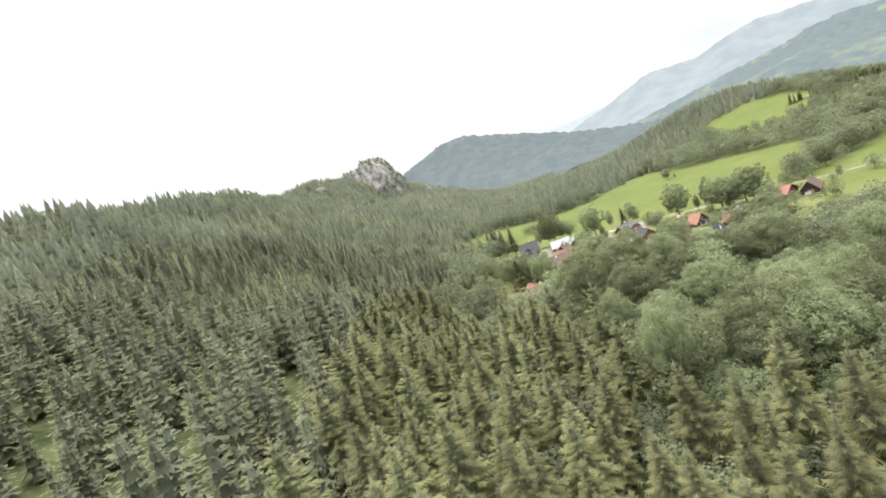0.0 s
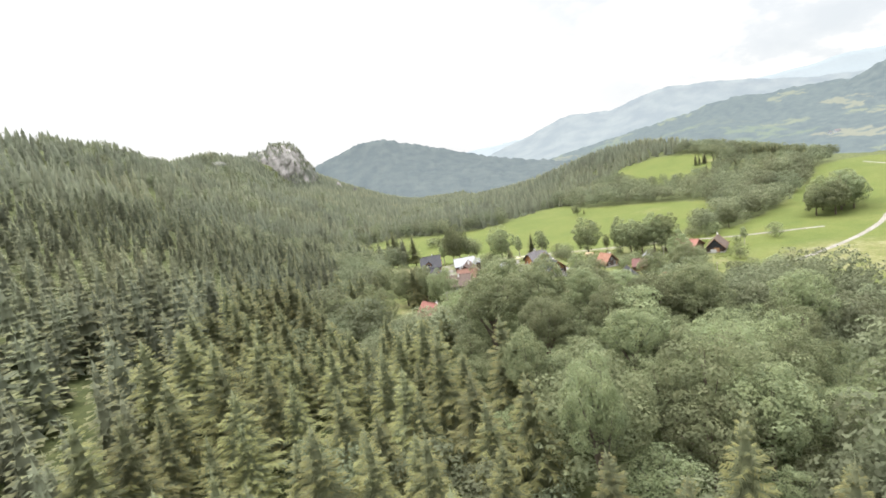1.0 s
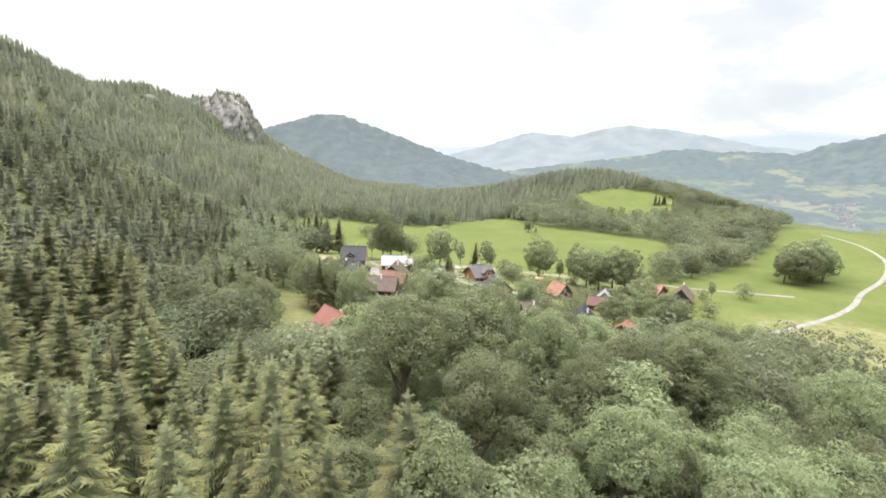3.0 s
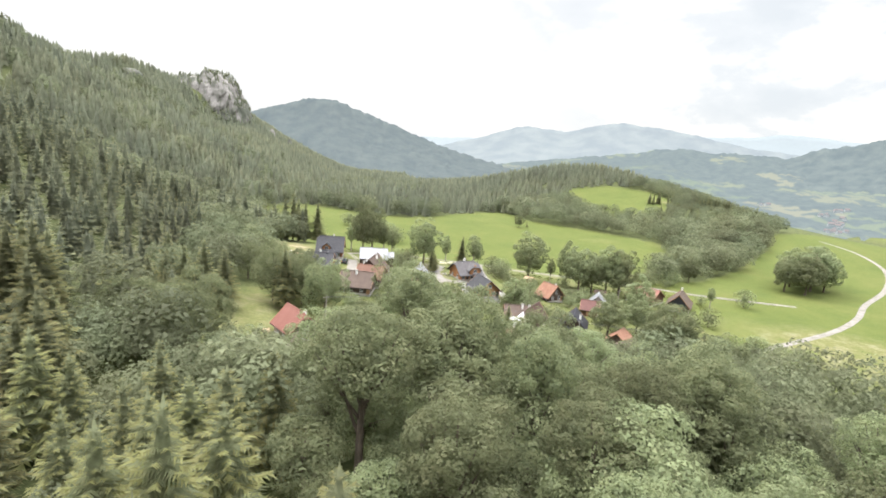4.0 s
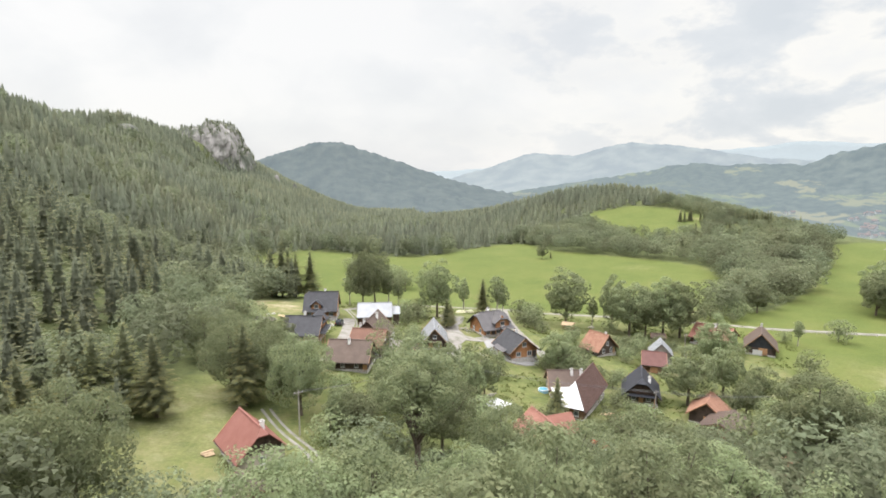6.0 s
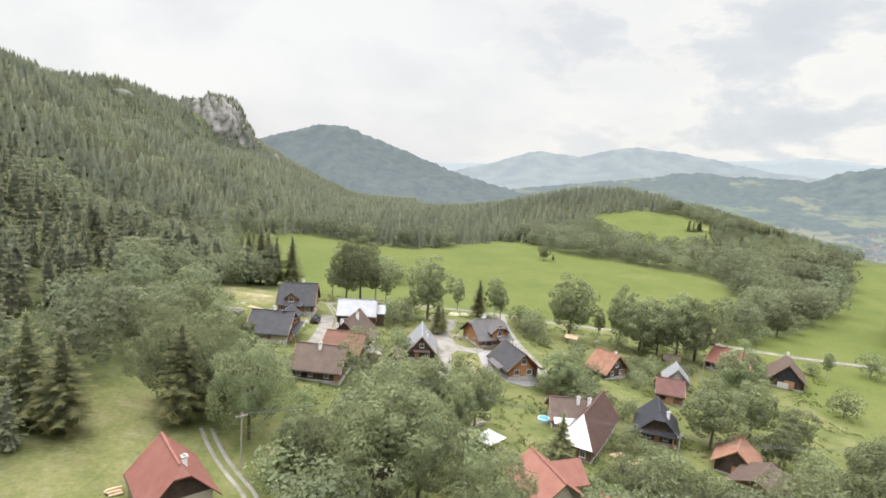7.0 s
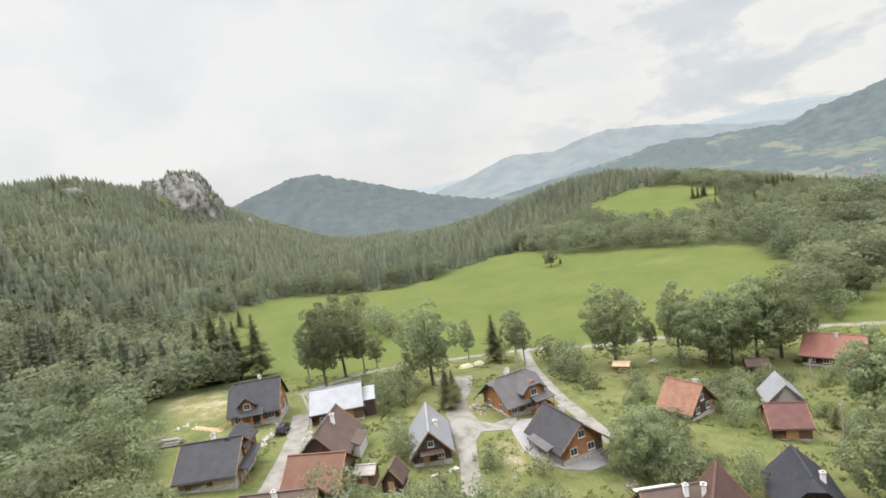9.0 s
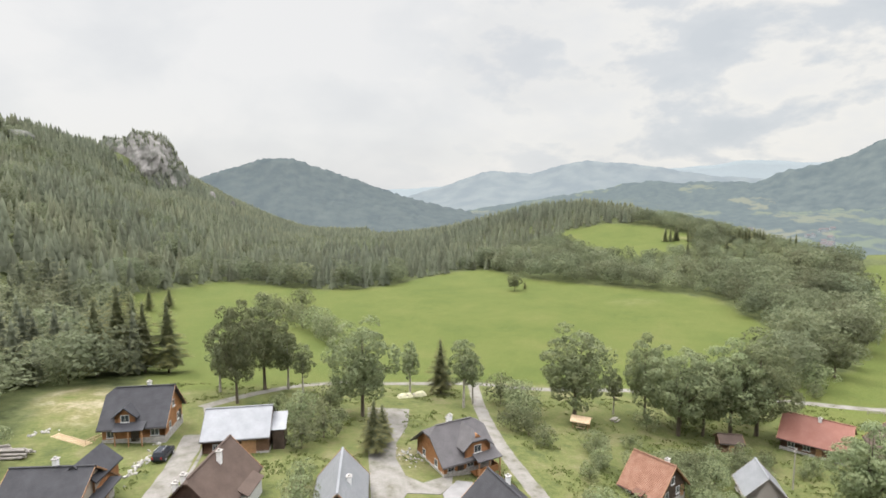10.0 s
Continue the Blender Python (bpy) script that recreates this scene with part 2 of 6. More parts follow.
def ground_material():
    m = bpy.data.materials.new("ground_cover")
    m.use_nodes = True
    nt = m.node_tree
    link = nt.links.new
    b = nt.nodes["Principled BSDF"]
    b.inputs["Roughness"].default_value, b.inputs["Specular IOR Level"].default_value = 0.95, 0.1
    tc = nt.nodes.new("ShaderNodeTexCoord")

    def noise_at(scale, detail=4.0, rough=0.6):
        n = nt.nodes.new("ShaderNodeTexNoise")
        n.inputs["Scale"].default_value, n.inputs["Detail"].default_value, n.inputs["Roughness"].default_value = scale, detail, rough
        link(tc.outputs["Object"], n.inputs["Vector"])
        return n.outputs["Fac"]

    def mixed(fac, a, c):
        mx = nt.nodes.new("ShaderNodeMix")
        mx.data_type = "RGBA"
        link(fac, mx.inputs[0])
        link(a, mx.inputs[6])
        link(c, mx.inputs[7])
        return mx.outputs[2]

    def attr(name):
        a = nt.nodes.new("ShaderNodeAttribute")
        a.attribute_name = name
        return a.outputs["Fac"]

    def tones(fac, stops):
        r = ramp_node(nt, stops)
        link(fac, r.inputs["Fac"])
        return r.outputs["Color"]

    floor = tones(noise_at(0.3), [(0.3, (0.035, 0.045, 0.018)), (0.7, (0.09, 0.10, 0.04))])
    lawn = tones(noise_at(0.16, 10, 0.8), [(0.36, (0.049, 0.060, 0.023)), (0.44, (0.076, 0.088, 0.030)), (0.50, (0.093, 0.103, 0.036)), (0.57, (0.110, 0.110, 0.047)), (0.66, (0.138, 0.127, 0.070))])
    field = tones(noise_at(0.035, 12, 0.78), [(0.34, (0.059, 0.077, 0.020)), (0.46, (0.071, 0.088, 0.023)), (0.55, (0.080, 0.094, 0.026)), (0.68, (0.096, 0.102, 0.034))])
    dry = tones(noise_at(0.2, 7, 0.7), [(0.34, (0.082, 0.098, 0.028)), (0.5, (0.136, 0.125, 0.058)), (0.66, (0.226, 0.199, 0.136))])
    c = mixed(attr("grass"), floor, lawn)
    c = mixed(attr("field"), c, field)
    c = mixed(attr("dry"), c, dry)
    tuft = nt.nodes.new("ShaderNodeMapRange")
    tuft.inputs["To Min"].default_value, tuft.inputs["To Max"].default_value = 0.62, 1.38
    link(noise_at(1.6, 5, 0.7), tuft.inputs["Value"])
    mul = nt.nodes.new("ShaderNodeVectorMath")
    mul.operation = "SCALE"
    link(c, mul.inputs[0])
    link(tuft.outputs[0], mul.inputs["Scale"])
    link(mul.outputs[0], b.inputs["Base Color"])
    bp = nt.nodes.new("ShaderNodeBump")
    bp.inputs["Strength"].default_value, bp.inputs["Distance"].default_value = 0.5, 0.3
    link(noise_at(1.2, 6, 0.7), bp.inputs["Height"])
    link(bp.outputs[0], b.inputs["Normal"])
    return m


gx = axis([(-4000, -700, 150), (-700, -60, 16), (-60, 250, 3), (250, 460, 5), (460, 1000, 18), (1000, 4500, 125)])
gy = axis([(-2500, -200, 150), (-200, 150, 14), (150, 345, 3), (345, 640, 5), (640, 1500, 16), (1500, 4600, 125)])
ground_mesh, GX, GY = grid_mesh("ground", gx, gy, gz)
wob = 3.0 * np.sin(GX * 0.13 + 2 * np.sin(GY * 0.07)) + 2.0 * np.sin(GY * 0.19 + GX * 0.05)


def spot(x, y, cx, cy, rx, ry, turn=0.0):
    c, s = math.cos(turn), math.sin(turn)
    u, v = (x - cx) * c + (y - cy) * s, -(x - cx) * s + (y - cy) * c
    return 1 - sstep(0.55, 1.0, np.hypot(u / rx, v / ry))


far_open = (np.sin(GX * 0.006 + 1.3 * np.sin(GY * 0.004)) * np.sin(GY * 0.0075 + 0.7) > 0.35) & (GX > 560)
covers = {
    "grass": np.where(is_open(GX + wob * 0.4, GY), 1.0, np.where(far_open, 0.8, 0.0)),
    "field": np.where(inside(MEADOW, GX, GY) | inside(HILL_FIELD, GX, GY) | inside(RIGHT_FIELD, GX, GY), 1.0, np.where(far_open, 0.5, 0.0)),
    "dry": np.clip(spot(GX, GY, 25, 314, 9, 17, 0.3) * 1.1 + 1.0 * spot(GX, GY, 79, 259, 3.4, 9, -0.4) + 1.0 * spot(GX, GY, 78.5, 280, 3.4, 7, 0.1)
                   + 0.55 * spot(GX, GY, 200, 205, 34, 42) + 0.26 * spot(GX, GY, 11, 216, 17, 30) + 0.5 * spot(GX, GY, 122, 317, 12, 4, -0.5)
                   + 0.12 * spot(GX, GY, 180, 240, 22, 18) + 0.22 * spot(GX, GY, 222, 402, 16, 7, -0.3) + 0.8 * spot(GX, GY, 383, 524, 6, 36, 0.5), 0, 1),
}
for key, v in covers.items():
    a = ground_mesh.attributes.new(key, "FLOAT", "POINT")
    a.data.foreach_set("value", v.astype(np.float32))
ground_mesh.materials.append(ground_material())
tagged(new("ground", ground_mesh), "rolling ground with mown green meadow, lawns and forest floor", "ground", kind="structure")


def ribbon(name, line, width, mat, label, lift=0.05, category="road", step=1.6):
    """A strip of road draped over the ground along a line of points, with worn uneven edges."""
    pts = [Vector((*p, 0)) for p in line]
    path = []
    for i in range(len(pts) - 1):
        p0, p1, p2, p3 = pts[max(i - 1, 0)], pts[i], pts[i + 1], pts[min(i + 2, len(pts) - 1)]
        n = max(2, int((p2 - p1).length / step))
        for k in range(n):
            t = k / n
            path.append(0.5 * (2 * p1 + (p2 - p0) * t + (2 * p0 - 5 * p1 + 4 * p2 - p3) * t * t + (3 * p1 - p0 - 3 * p2 + p3) * t ** 3))
    path.append(pts[-1])
    bm = bmesh.new()
    rows = []
    for i, p in enumerate(path):
        d = (path[min(i + 1, len(path) - 1)] - path[max(i - 1, 0)]).normalized()
        side = Vector((-d.y, d.x, 0))
        row = []
        for k in range(5):
            w = width * (0.5 + 0.07 * noise.noise(p * 0.35 + Vector((k // 3 * 7, 0, 0))))
            q = p + side * w * (k / 2 - 1)
            edge = -0.09 if k in (0, 4) else 0.0
            row.append(bm.verts.new((q.x, q.y, float(gz(q.x, q.y)) + lift + edge)))
        rows.append(row)
    for r0, r1 in zip(rows, rows[1:]):
        for k in range(4):
            bm.faces.new((r0[k], r0[k + 1], r1[k + 1], r1[k])).smooth = True
    bmesh.ops.recalc_face_normals(bm, faces=bm.faces)
    mesh = bpy.data.meshes.new(name)
    bm.to_mesh(mesh)
    bm.free()
    mesh.materials.append(mat)
    return tagged(new(name, mesh), label, category, kind="structure")


def patch(name, outline, mat, label, lift=0.06, category="pavement", cell=1.2):
    """A draped area with a clean outline: triangulated, laid just over the ground."""
    bm = bmesh.new()
    edge = []
    n = len(outline)
    for i in range(n):
        a, b = Vector(outline[i]), Vector(outline[(i + 1) % n])
        k = max(1, int((b - a).length / cell))
        edge += [a.lerp(b, j / k) for j in range(k)]
    vs = [bm.verts.new((p.x, p.y, 0)) for p in edge]
    bm.faces.new(vs)
    bmesh.ops.triangulate(bm, faces=bm.faces)
    for _ in range(2):
        bmesh.ops.subdivide_edges(bm, edges=[e for e in bm.edges if e.calc_length() > cell * 1.6], cuts=1)
        bmesh.ops.triangulate(bm, faces=bm.faces)
    for v in bm.verts:
        v.co.z = float(gz(v.co.x, v.co.y)) + lift
    bmesh.ops.recalc_face_normals(bm, faces=bm.faces)
    if sum(f.normal.z for f in bm.faces) < 0:
        bmesh.ops.reverse_faces(bm, faces=bm.faces)
    rim = bmesh.ops.extrude_edge_only(bm, edges=[e for e in bm.edges if e.is_boundary])
    for v in rim["geom"]:
        if isinstance(v, bmesh.types.BMVert):
            v.co.z -= 0.2
    mesh = bpy.data.meshes.new(name)
    bm.to_mesh(mesh)
    bm.free()
    mesh.materials.append(mat)
    return tagged(new(name, mesh), label, category, kind="structure")


ribbon("road_back", [(46, 309), (54.5, 317.5), (64.4, 324.5), (75.5, 327), (89, 324.8), (109, 322), (123.5, 315.6), (150, 309.8), (180, 291.2), (196.5, 279.8), (232, 262)], 3.4, GRAVEL, "pale gravel lane along the edge of the meadow")
ribbon("road_yard", [(108.2, 321), (102.5, 303), (98.7, 288), (96.5, 277), (95.6, 266.5), (95.3, 256)], 3.4, GRAVEL, "pale gravel lane down past the chalets", 0.06)
ribbon("road_drive", [(37.5, 253), (40.2, 262), (43.6, 275), (45.2, 284), (46.2, 294)], 4.2, GRAVEL, "pale stony driveway between the cottages", 0.06)
for k, shift in (("road_track_1", 0.0), ("road_track_2", 1.6)):
    ribbon(k, [(43.2 + shift, 264), (46.4 + shift, 277), (48 + shift * 0.9, 288), (47.6 + shift * 0.8, 298), (46.6 + shift * 0.6, 309)], 0.65, GRAVEL, "worn wheel rut in the grass beside the driveway", 0.055)
ribbon("road_field", [(150, 212), (172, 219), (189, 224), (218, 233), (246, 246), (273, 263), (312, 283), (348, 307), (372, 330), (391, 361), (397, 392)], 3.2, GRAVEL, "pale dirt track over the dry field")
for k, shift in (("road_path_1", 0.0), ("road_path_2", 1.5)):
    ribbon(k, [(24.4 + shift, 227), (25.6 + shift, 223.5), (27.4 + shift, 219), (29.6 + shift, 214.6), (32.2 + shift, 209.7), (33.6 + shift, 203)], 0.7, GRAVEL, "worn wheel rut past the red-roofed cottage", 0.055)
patch("pavement_yard", [(78, 305), (86.4, 303), (83, 292), (78.6, 283), (77, 277), (77, 271), (79, 268.6), (82.6, 270), (84.4, 270.8), (83, 267.4), (80.6, 265.4), (76, 266.4), (73.8, 263.6), (72.2, 258), (69.6, 249), (66.6, 249.8), (69.2, 258), (70.6, 265), (72.8, 278), (75.4, 292)], GRAVEL, "wide pale gravel parking yard and drive", 0.07)
patch("pavement_terrace", [(80.9, 265.4), (80.0, 258.6), (80.6, 254.8), (83.4, 251.4), (87.0, 249.8), (90.6, 250.6), (92.2, 253.0), (91.4, 256), (88, 262), (86.4, 268), (84.2, 268.6)], PAVING, "pale stone-paved terrace round the log chalet", 0.12)

# ---- trees ----
def mesh_of(name, verts, faces, mats, index=None):
    mesh = bpy.data.meshes.new(name)
    v, f = np.asarray(verts, np.float32), np.asarray(faces, np.int32)
    mesh.vertices.add(len(v))
    mesh.vertices.foreach_set("co", v.ravel())
    mesh.loops.add(f.size)
    mesh.loops.foreach_set("vertex_index", f.ravel())
    mesh.polygons.add(len(f))
    mesh.polygons.foreach_set("loop_start", np.arange(0, f.size, 3))
    if index is not None:
        mesh.polygons.foreach_set("material_index", np.asarray(index, np.int32))
    mesh.update(calc_edges=True)
    for m in mats:
        mesh.materials.append(m)
    return mesh


def tube(points, radii, sides=6):
    """Verts and triangles of a tapered limb along points."""
    v, f = [], []
    for i, (p, r) in enumerate(zip(points, radii)):
        d = (Vector(points[min(i + 1, len(points) - 1)]) - Vector(points[max(i - 1, 0)])).normalized()
        a = d.orthogonal().normalized()
        b = d.cross(a)
        for k in range(sides):
            w = 2 * math.pi * k / sides
            v.append(tuple(Vector(p) + (a * math.cos(w) + b * math.sin(w)) * r))
    for i in range(len(points) - 1):
        for k in range(sides):
            p, q = i * sides + k, i * sides + (k + 1) % sides
            f += [(p, q, q + sides), (p, q + sides, p + sides)]
    return v, f


def spruce_crown(rng, h, r, levels, boughs, steps=5, start=0.12, core=True):
    """Whorls of drooping boughs, each a feather of narrow sprays; the outer sprays in a second, lighter tone."""
    v, f, m = [], [], []
    for i in range(levels):
        s = min(max((i + rng.uniform(-0.45, 0.45)) / (levels - 1), 0), 1)
        z = h * (start + (0.985 - start) * s)
        reach = r * (1 - s * 0.97) ** 0.8 * (0.72 + 0.28 * min(1, s * 6)) * rng.uniform(0.88, 1.1)
        n = max(4, int(boughs * (1 - 0.4 * s)))
        off = rng.uniform(0, 6.28)
        for k in range(n):
            a = off + 6.283 * k / n + rng.uniform(-0.3, 0.3)
            L = reach * rng.uniform(0.68, 1.15) + 0.15
            ca, sa = math.cos(a), math.sin(a)
            droop = rng.uniform(0.2, 0.5) * (1.15 - s)
            rise = 0.12 + 0.25 * s
            at = lambda t: (ca * L * t, sa * L * t, z - droop * L * t * t * 1.25 + rise * L * t + 0.10 * L * t ** 4)
            for j in range(steps):
                t = (j + 0.7) / steps
                p = at(t)
                w = L * (0.36 - 0.20 * t) * rng.uniform(0.75, 1.3) + 0.12
                for side in (1, -1):
                    fx, fy = ca * w * 0.75 - sa * w * side, sa * w * 0.75 + ca * w * side
                    q, g = at(max(0.0, t - 0.8 / steps)), at(min(1.0, t + 0.25 / steps))
                    b = len(v)
                    v += [q, g, (p[0] + fx, p[1] + fy, p[2] - rng.uniform(0.15, 0.5) * w)]
                    f.append((b, b + 1, b + 2) if side < 0 else (b, b + 2, b + 1))
                    m.append(1 if (t > 0.55 and rng.random() < 0.7) else 0)
            tip, q = at(1.06), at(0.78)
            b, w = len(v), 0.07 * L + 0.05
            v += [(q[0] - sa * w, q[1] + ca * w, q[2]), (q[0] + sa * w, q[1] - ca * w, q[2]), tip]
            f.append((b, b + 1, b + 2))
            m.append(1)
    if core:
        for i in range(6):
            z0, q = h * (start + 0.14 * i), r * 0.55 * (1 - 0.16 * i)
            b = len(v)
            v += [(math.cos(k * 0.6283) * q * (1 if k % 2 else 0.7), math.sin(k * 0.6283) * q * (1 if k % 2 else 0.7), z0 - 0.2 * q) for k in range(10)] + [(0, 0, z0 + h * 0.22)]
            f += [(b + k, b + (k + 1) % 10, b + 10) for k in range(10)]
            m += [0] * 10
    b = len(v)
    v += [(0.12, 0, h * 0.95), (-0.06, 0.1, h * 0.95), (-0.06, -0.1, h * 0.95), (0, 0, h * 1.03)]
    f += [(b, b + 1, b + 3), (b + 1, b + 2, b + 3), (b + 2, b, b + 3)]
    m += [1, 1, 1]
    return v, f, m


def leaf_crown(rng, h, r, blobs, leaves, size, low=0.28, lean=0.0, uneven=1.0):
    """A crown of many small leaf sprays on uneven billows, thinner inside, with gaps between the billows."""
    gen = np.random.RandomState(rng.randrange(1 << 30))
    cz, hz = h * (low + 1) / 2, h * (1 - low) / 2
    i = np.arange(blobs)
    z = np.clip(1 - 1.75 * (i + 0.5) / blobs + gen.uniform(-0.06, 0.06, blobs), -1, 1)
    a = i * 2.399963 + gen.uniform(-0.35, 0.35, blobs)
    q = np.sqrt(1 - z * z) * np.where(z > -0.3, 1.0, 0.85)
    swell = 1 + uneven * 0.16 * np.sin(2 * a + gen.uniform(0, 6.28)) + 0.10 * np.sin(3 * a + 4 * z + gen.uniform(0, 6.28))
    k = (0.72 + uneven * gen.uniform(-0.14, 0.14, blobs)) * swell
    size_of = np.clip(1.9 / math.sqrt(blobs), 0.2, 0.5) * gen.uniform(0.75, 1.25, blobs) * r
    C = np.stack([np.cos(a) * q * r * k + lean * z, np.sin(a) * q * r * k, cz + z * hz * np.clip(k, 0.6, 0.9)], -1)
    way = C - np.array([0, 0, cz - 0.1 * hz])
    way /= np.linalg.norm(way, axis=1)[:, None]
    n = gen.normal(size=(blobs, leaves, 3))
    n /= np.linalg.norm(n, axis=2)[..., None]
    facing = (n * way[:, None]).sum(2)[..., None]
    n = np.where(facing < -0.25, n - 2 * facing * way[:, None], n)
    d = size_of[:, None, None] * (1 - np.abs(gen.normal(0, 0.12, (blobs, leaves, 1))) + uneven * 0.16 * (gen.uniform(size=(blobs, leaves, 1)) < 0.14))
    P = (C[:, None] + n * d * np.array([1, 1, 0.8])).reshape(-1, 3)
    n = n.reshape(-1, 3)
    # sparser foliage inside the crown
    m = int(len(P) * 0.14)
    u = gen.normal(size=(m, 3))
    u /= np.linalg.norm(u, axis=1)[:, None]
    inner = u * gen.uniform(0.25, 0.62, (m, 1)) * np.array([r, r, hz]) + np.array([0, 0, cz - 0.05 * hz])
    P, n = np.concatenate([P, inner]), np.concatenate([n, u])
    t = n + gen.normal(0, 0.26, n.shape)
    t[:, 2] += 0.15
    t /= np.linalg.norm(t, axis=1)[:, None]
    e1 = np.cross(t, gen.normal(size=n.shape))
    e1 /= np.linalg.norm(e1, axis=1)[:, None]
    e2 = np.cross(t, e1)
    s = size * gen.uniform(0.6, 1.4, (len(P), 1))
    s[-m:] *= 1.7
    V = np.stack([P + e1 * s, P - e1 * s * 0.5 + e2 * s * 0.8, P - e1 * s * 0.5 - e2 * s * 0.8 - t * s * 0.3], 1).reshape(-1, 3)
    return V, np.arange(len(V)).reshape(-1, 3), [tuple(c) for c in C]


def tree_thing(name, label, h, crown, trunk, trunk_mat, crown_mats, index=None):
    ob = tagged(new(name), label, "tree")
    ob.empty_display_size = 0.5
    for part_name, (v, f), mats, idx in (("trunk", trunk, [trunk_mat], None), ("crown", crown, crown_mats, index)):
        p = new(part_name, mesh_of(part_name, v, f, mats, idx))
        p.parent = ob
    return ob


def make_spruce(seed, h, r, label):
    rng = random.Random(seed)
    v, f, m = spruce_crown(rng, h, r, 23, 9, 7)
    trunk = tube([(0, 0, -1.0), (0.05, 0, h * 0.3), (0, 0.04, h * 0.7), (0, 0, h * 0.98)], [h * 0.013, h * 0.010, h * 0.006, 0.02])
    return tree_thing("spruce", label, h, (v, f), trunk, BARK, [SPRUCE, SPRUCE_TIP], m)


def make_broadleaf(seed, h, r, label, name="broadleaf_tree", blobs=42, leaves=125, size=0.19, low=0.12, bark=None):
    rng = random.Random(seed)
    v, f, centres = leaf_crown(rng, h, r, blobs, leaves, size, low)
    tv, tf = tube([(0, 0, -0.8), (0.1, 0.05, h * 0.25), (0, 0.1, h * 0.5), (0.1, 0, h * 0.8)], [h * 0.022, h * 0.016, h * 0.011, 0.03])
    for c in centres[::4]:
        s = Vector((0.05, 0.05, h * rng.uniform(0.25, 0.5)))
        e = Vector(c[:3])
        lv, lf = tube([tuple(s), tuple(s.lerp(e, 0.5) + Vector((0, 0, -0.3))), tuple(e)], [h * 0.009, h * 0.006, 0.03], 5)
        n = len(tv)
        tv += lv
        tf += [tuple(i + n for i in t) for t in lf]
    return tree_thing(name, label, h, (v, f), (tv, tf), bark or BARK, [LEAF])


def far_spruce(seed, tiers, seg):
    """A spruce one unit high of stacked skirts with ragged, drooping rims."""
    rng = random.Random(seed)
    v, f = [], []
    for i in range(tiers):
        s = i / tiers
        r = 0.165 * (1 - s) ** 0.85 * rng.uniform(0.9, 1.1) + 0.012
        z = 0.08 + 0.86 * s
        up = min(1.0, z + 0.86 / tiers * 2.1)
        b, off = len(v), rng.uniform(0, 6.28)
        for k in range(2 * seg):
            a = off + math.pi * k / seg
            q = r * (rng.uniform(0.9, 1.2) if k % 2 else rng.uniform(0.5, 0.68))
            v.append((math.cos(a) * q, math.sin(a) * q, z - (0.35 * r if k % 2 else 0.0) + rng.uniform(-0.01, 0.01)))
        v.append((0, 0, up))
        f += [(b + k, b + (k + 1) % (2 * seg), b + 2 * seg) for k in range(2 * seg)]
    return np.array(v), np.array(f)


def far_leaf(seed, blobs, leaves, size):
    rng = random.Random(seed)
    v, f, _ = leaf_crown(rng, 1.0, 0.36, blobs, leaves, size, 0.10, 0.0, 0.45)
    return v, f


def mid_spruce_model(seed):
    rng = random.Random(seed)
    v, f, m = spruce_crown(rng, 20.0, 4.0, 14, 7, 2, 0.1, False)
    w, g = far_spruce(seed + 5, 5, 4)
    w = w * np.array([13.0, 13.0, 18.5])
    return np.concatenate([np.array(v), w]) / 20, np.concatenate([np.array(f), g + len(v)]), m + [0] * len(g)


def scatter(name, spots, templates, mat, label, rng):
    """Many trees joined into one mesh: spots are rows of x, y, z, height, width factor."""
    vs, fs, base, index = [], [], 0, []
    for i, (x, y, z, h, w) in enumerate(spots):
        tv, tf, *ti = templates[i % len(templates)]
        index += list(ti[0]) if ti else [0] * len(tf)
        a = rng.uniform(0, 6.283)
        c, s = math.cos(a) * h * w, math.sin(a) * h * w
        vs.append(np.stack([tv[:, 0] * c - tv[:, 1] * s + x, tv[:, 0] * s + tv[:, 1] * c + y, tv[:, 2] * h + z], -1))
        fs.append(tf + base)
        base += len(tv)
    mesh = mesh_of(name, np.concatenate(vs), np.concatenate(fs), mat, index)
    tones = np.repeat(np.array([rng.random() for _ in vs], np.float32), [len(q) for q in vs])
    mesh.attributes.new("tone", "FLOAT", "POINT").data.foreach_set("value", tones)
    return tagged(new(name, mesh), label, "forest", kind="stuff")


rng = random.Random(7)


def grow(x0, x1, y0, y1, step):
    """Jittered rows of planting spots."""
    ny, nx = int((y1 - y0) / step), int((x1 - x0) / step)
    for j in range(ny):
        for i in range(nx):
            yield x0 + (i + 0.5 * (j % 2) + rng.uniform(-0.45, 0.45)) * step, y0 + (j + rng.uniform(-0.45, 0.45)) * step


def leafy(x, y):
    """Where broadleaved trees stand rather than spruces; the two mingle along the border."""
    n = 12 * noise.noise(Vector((x * 0.02, y * 0.02, 3))) + 9 * noise.noise(Vector((x * 0.17, y * 0.17, 5)))
    edge = 52 - 0.24 * (y - 40) if y < 158 else (-14 if y < 203 else (4 if y < 225 else -9))
    return x + n > edge


def bare_rock(x, y):
    return abs(x + 120) < 100 - 0.5 * max(0, x + 120) and (1238 if x > -135 else 1195) < y < 1345


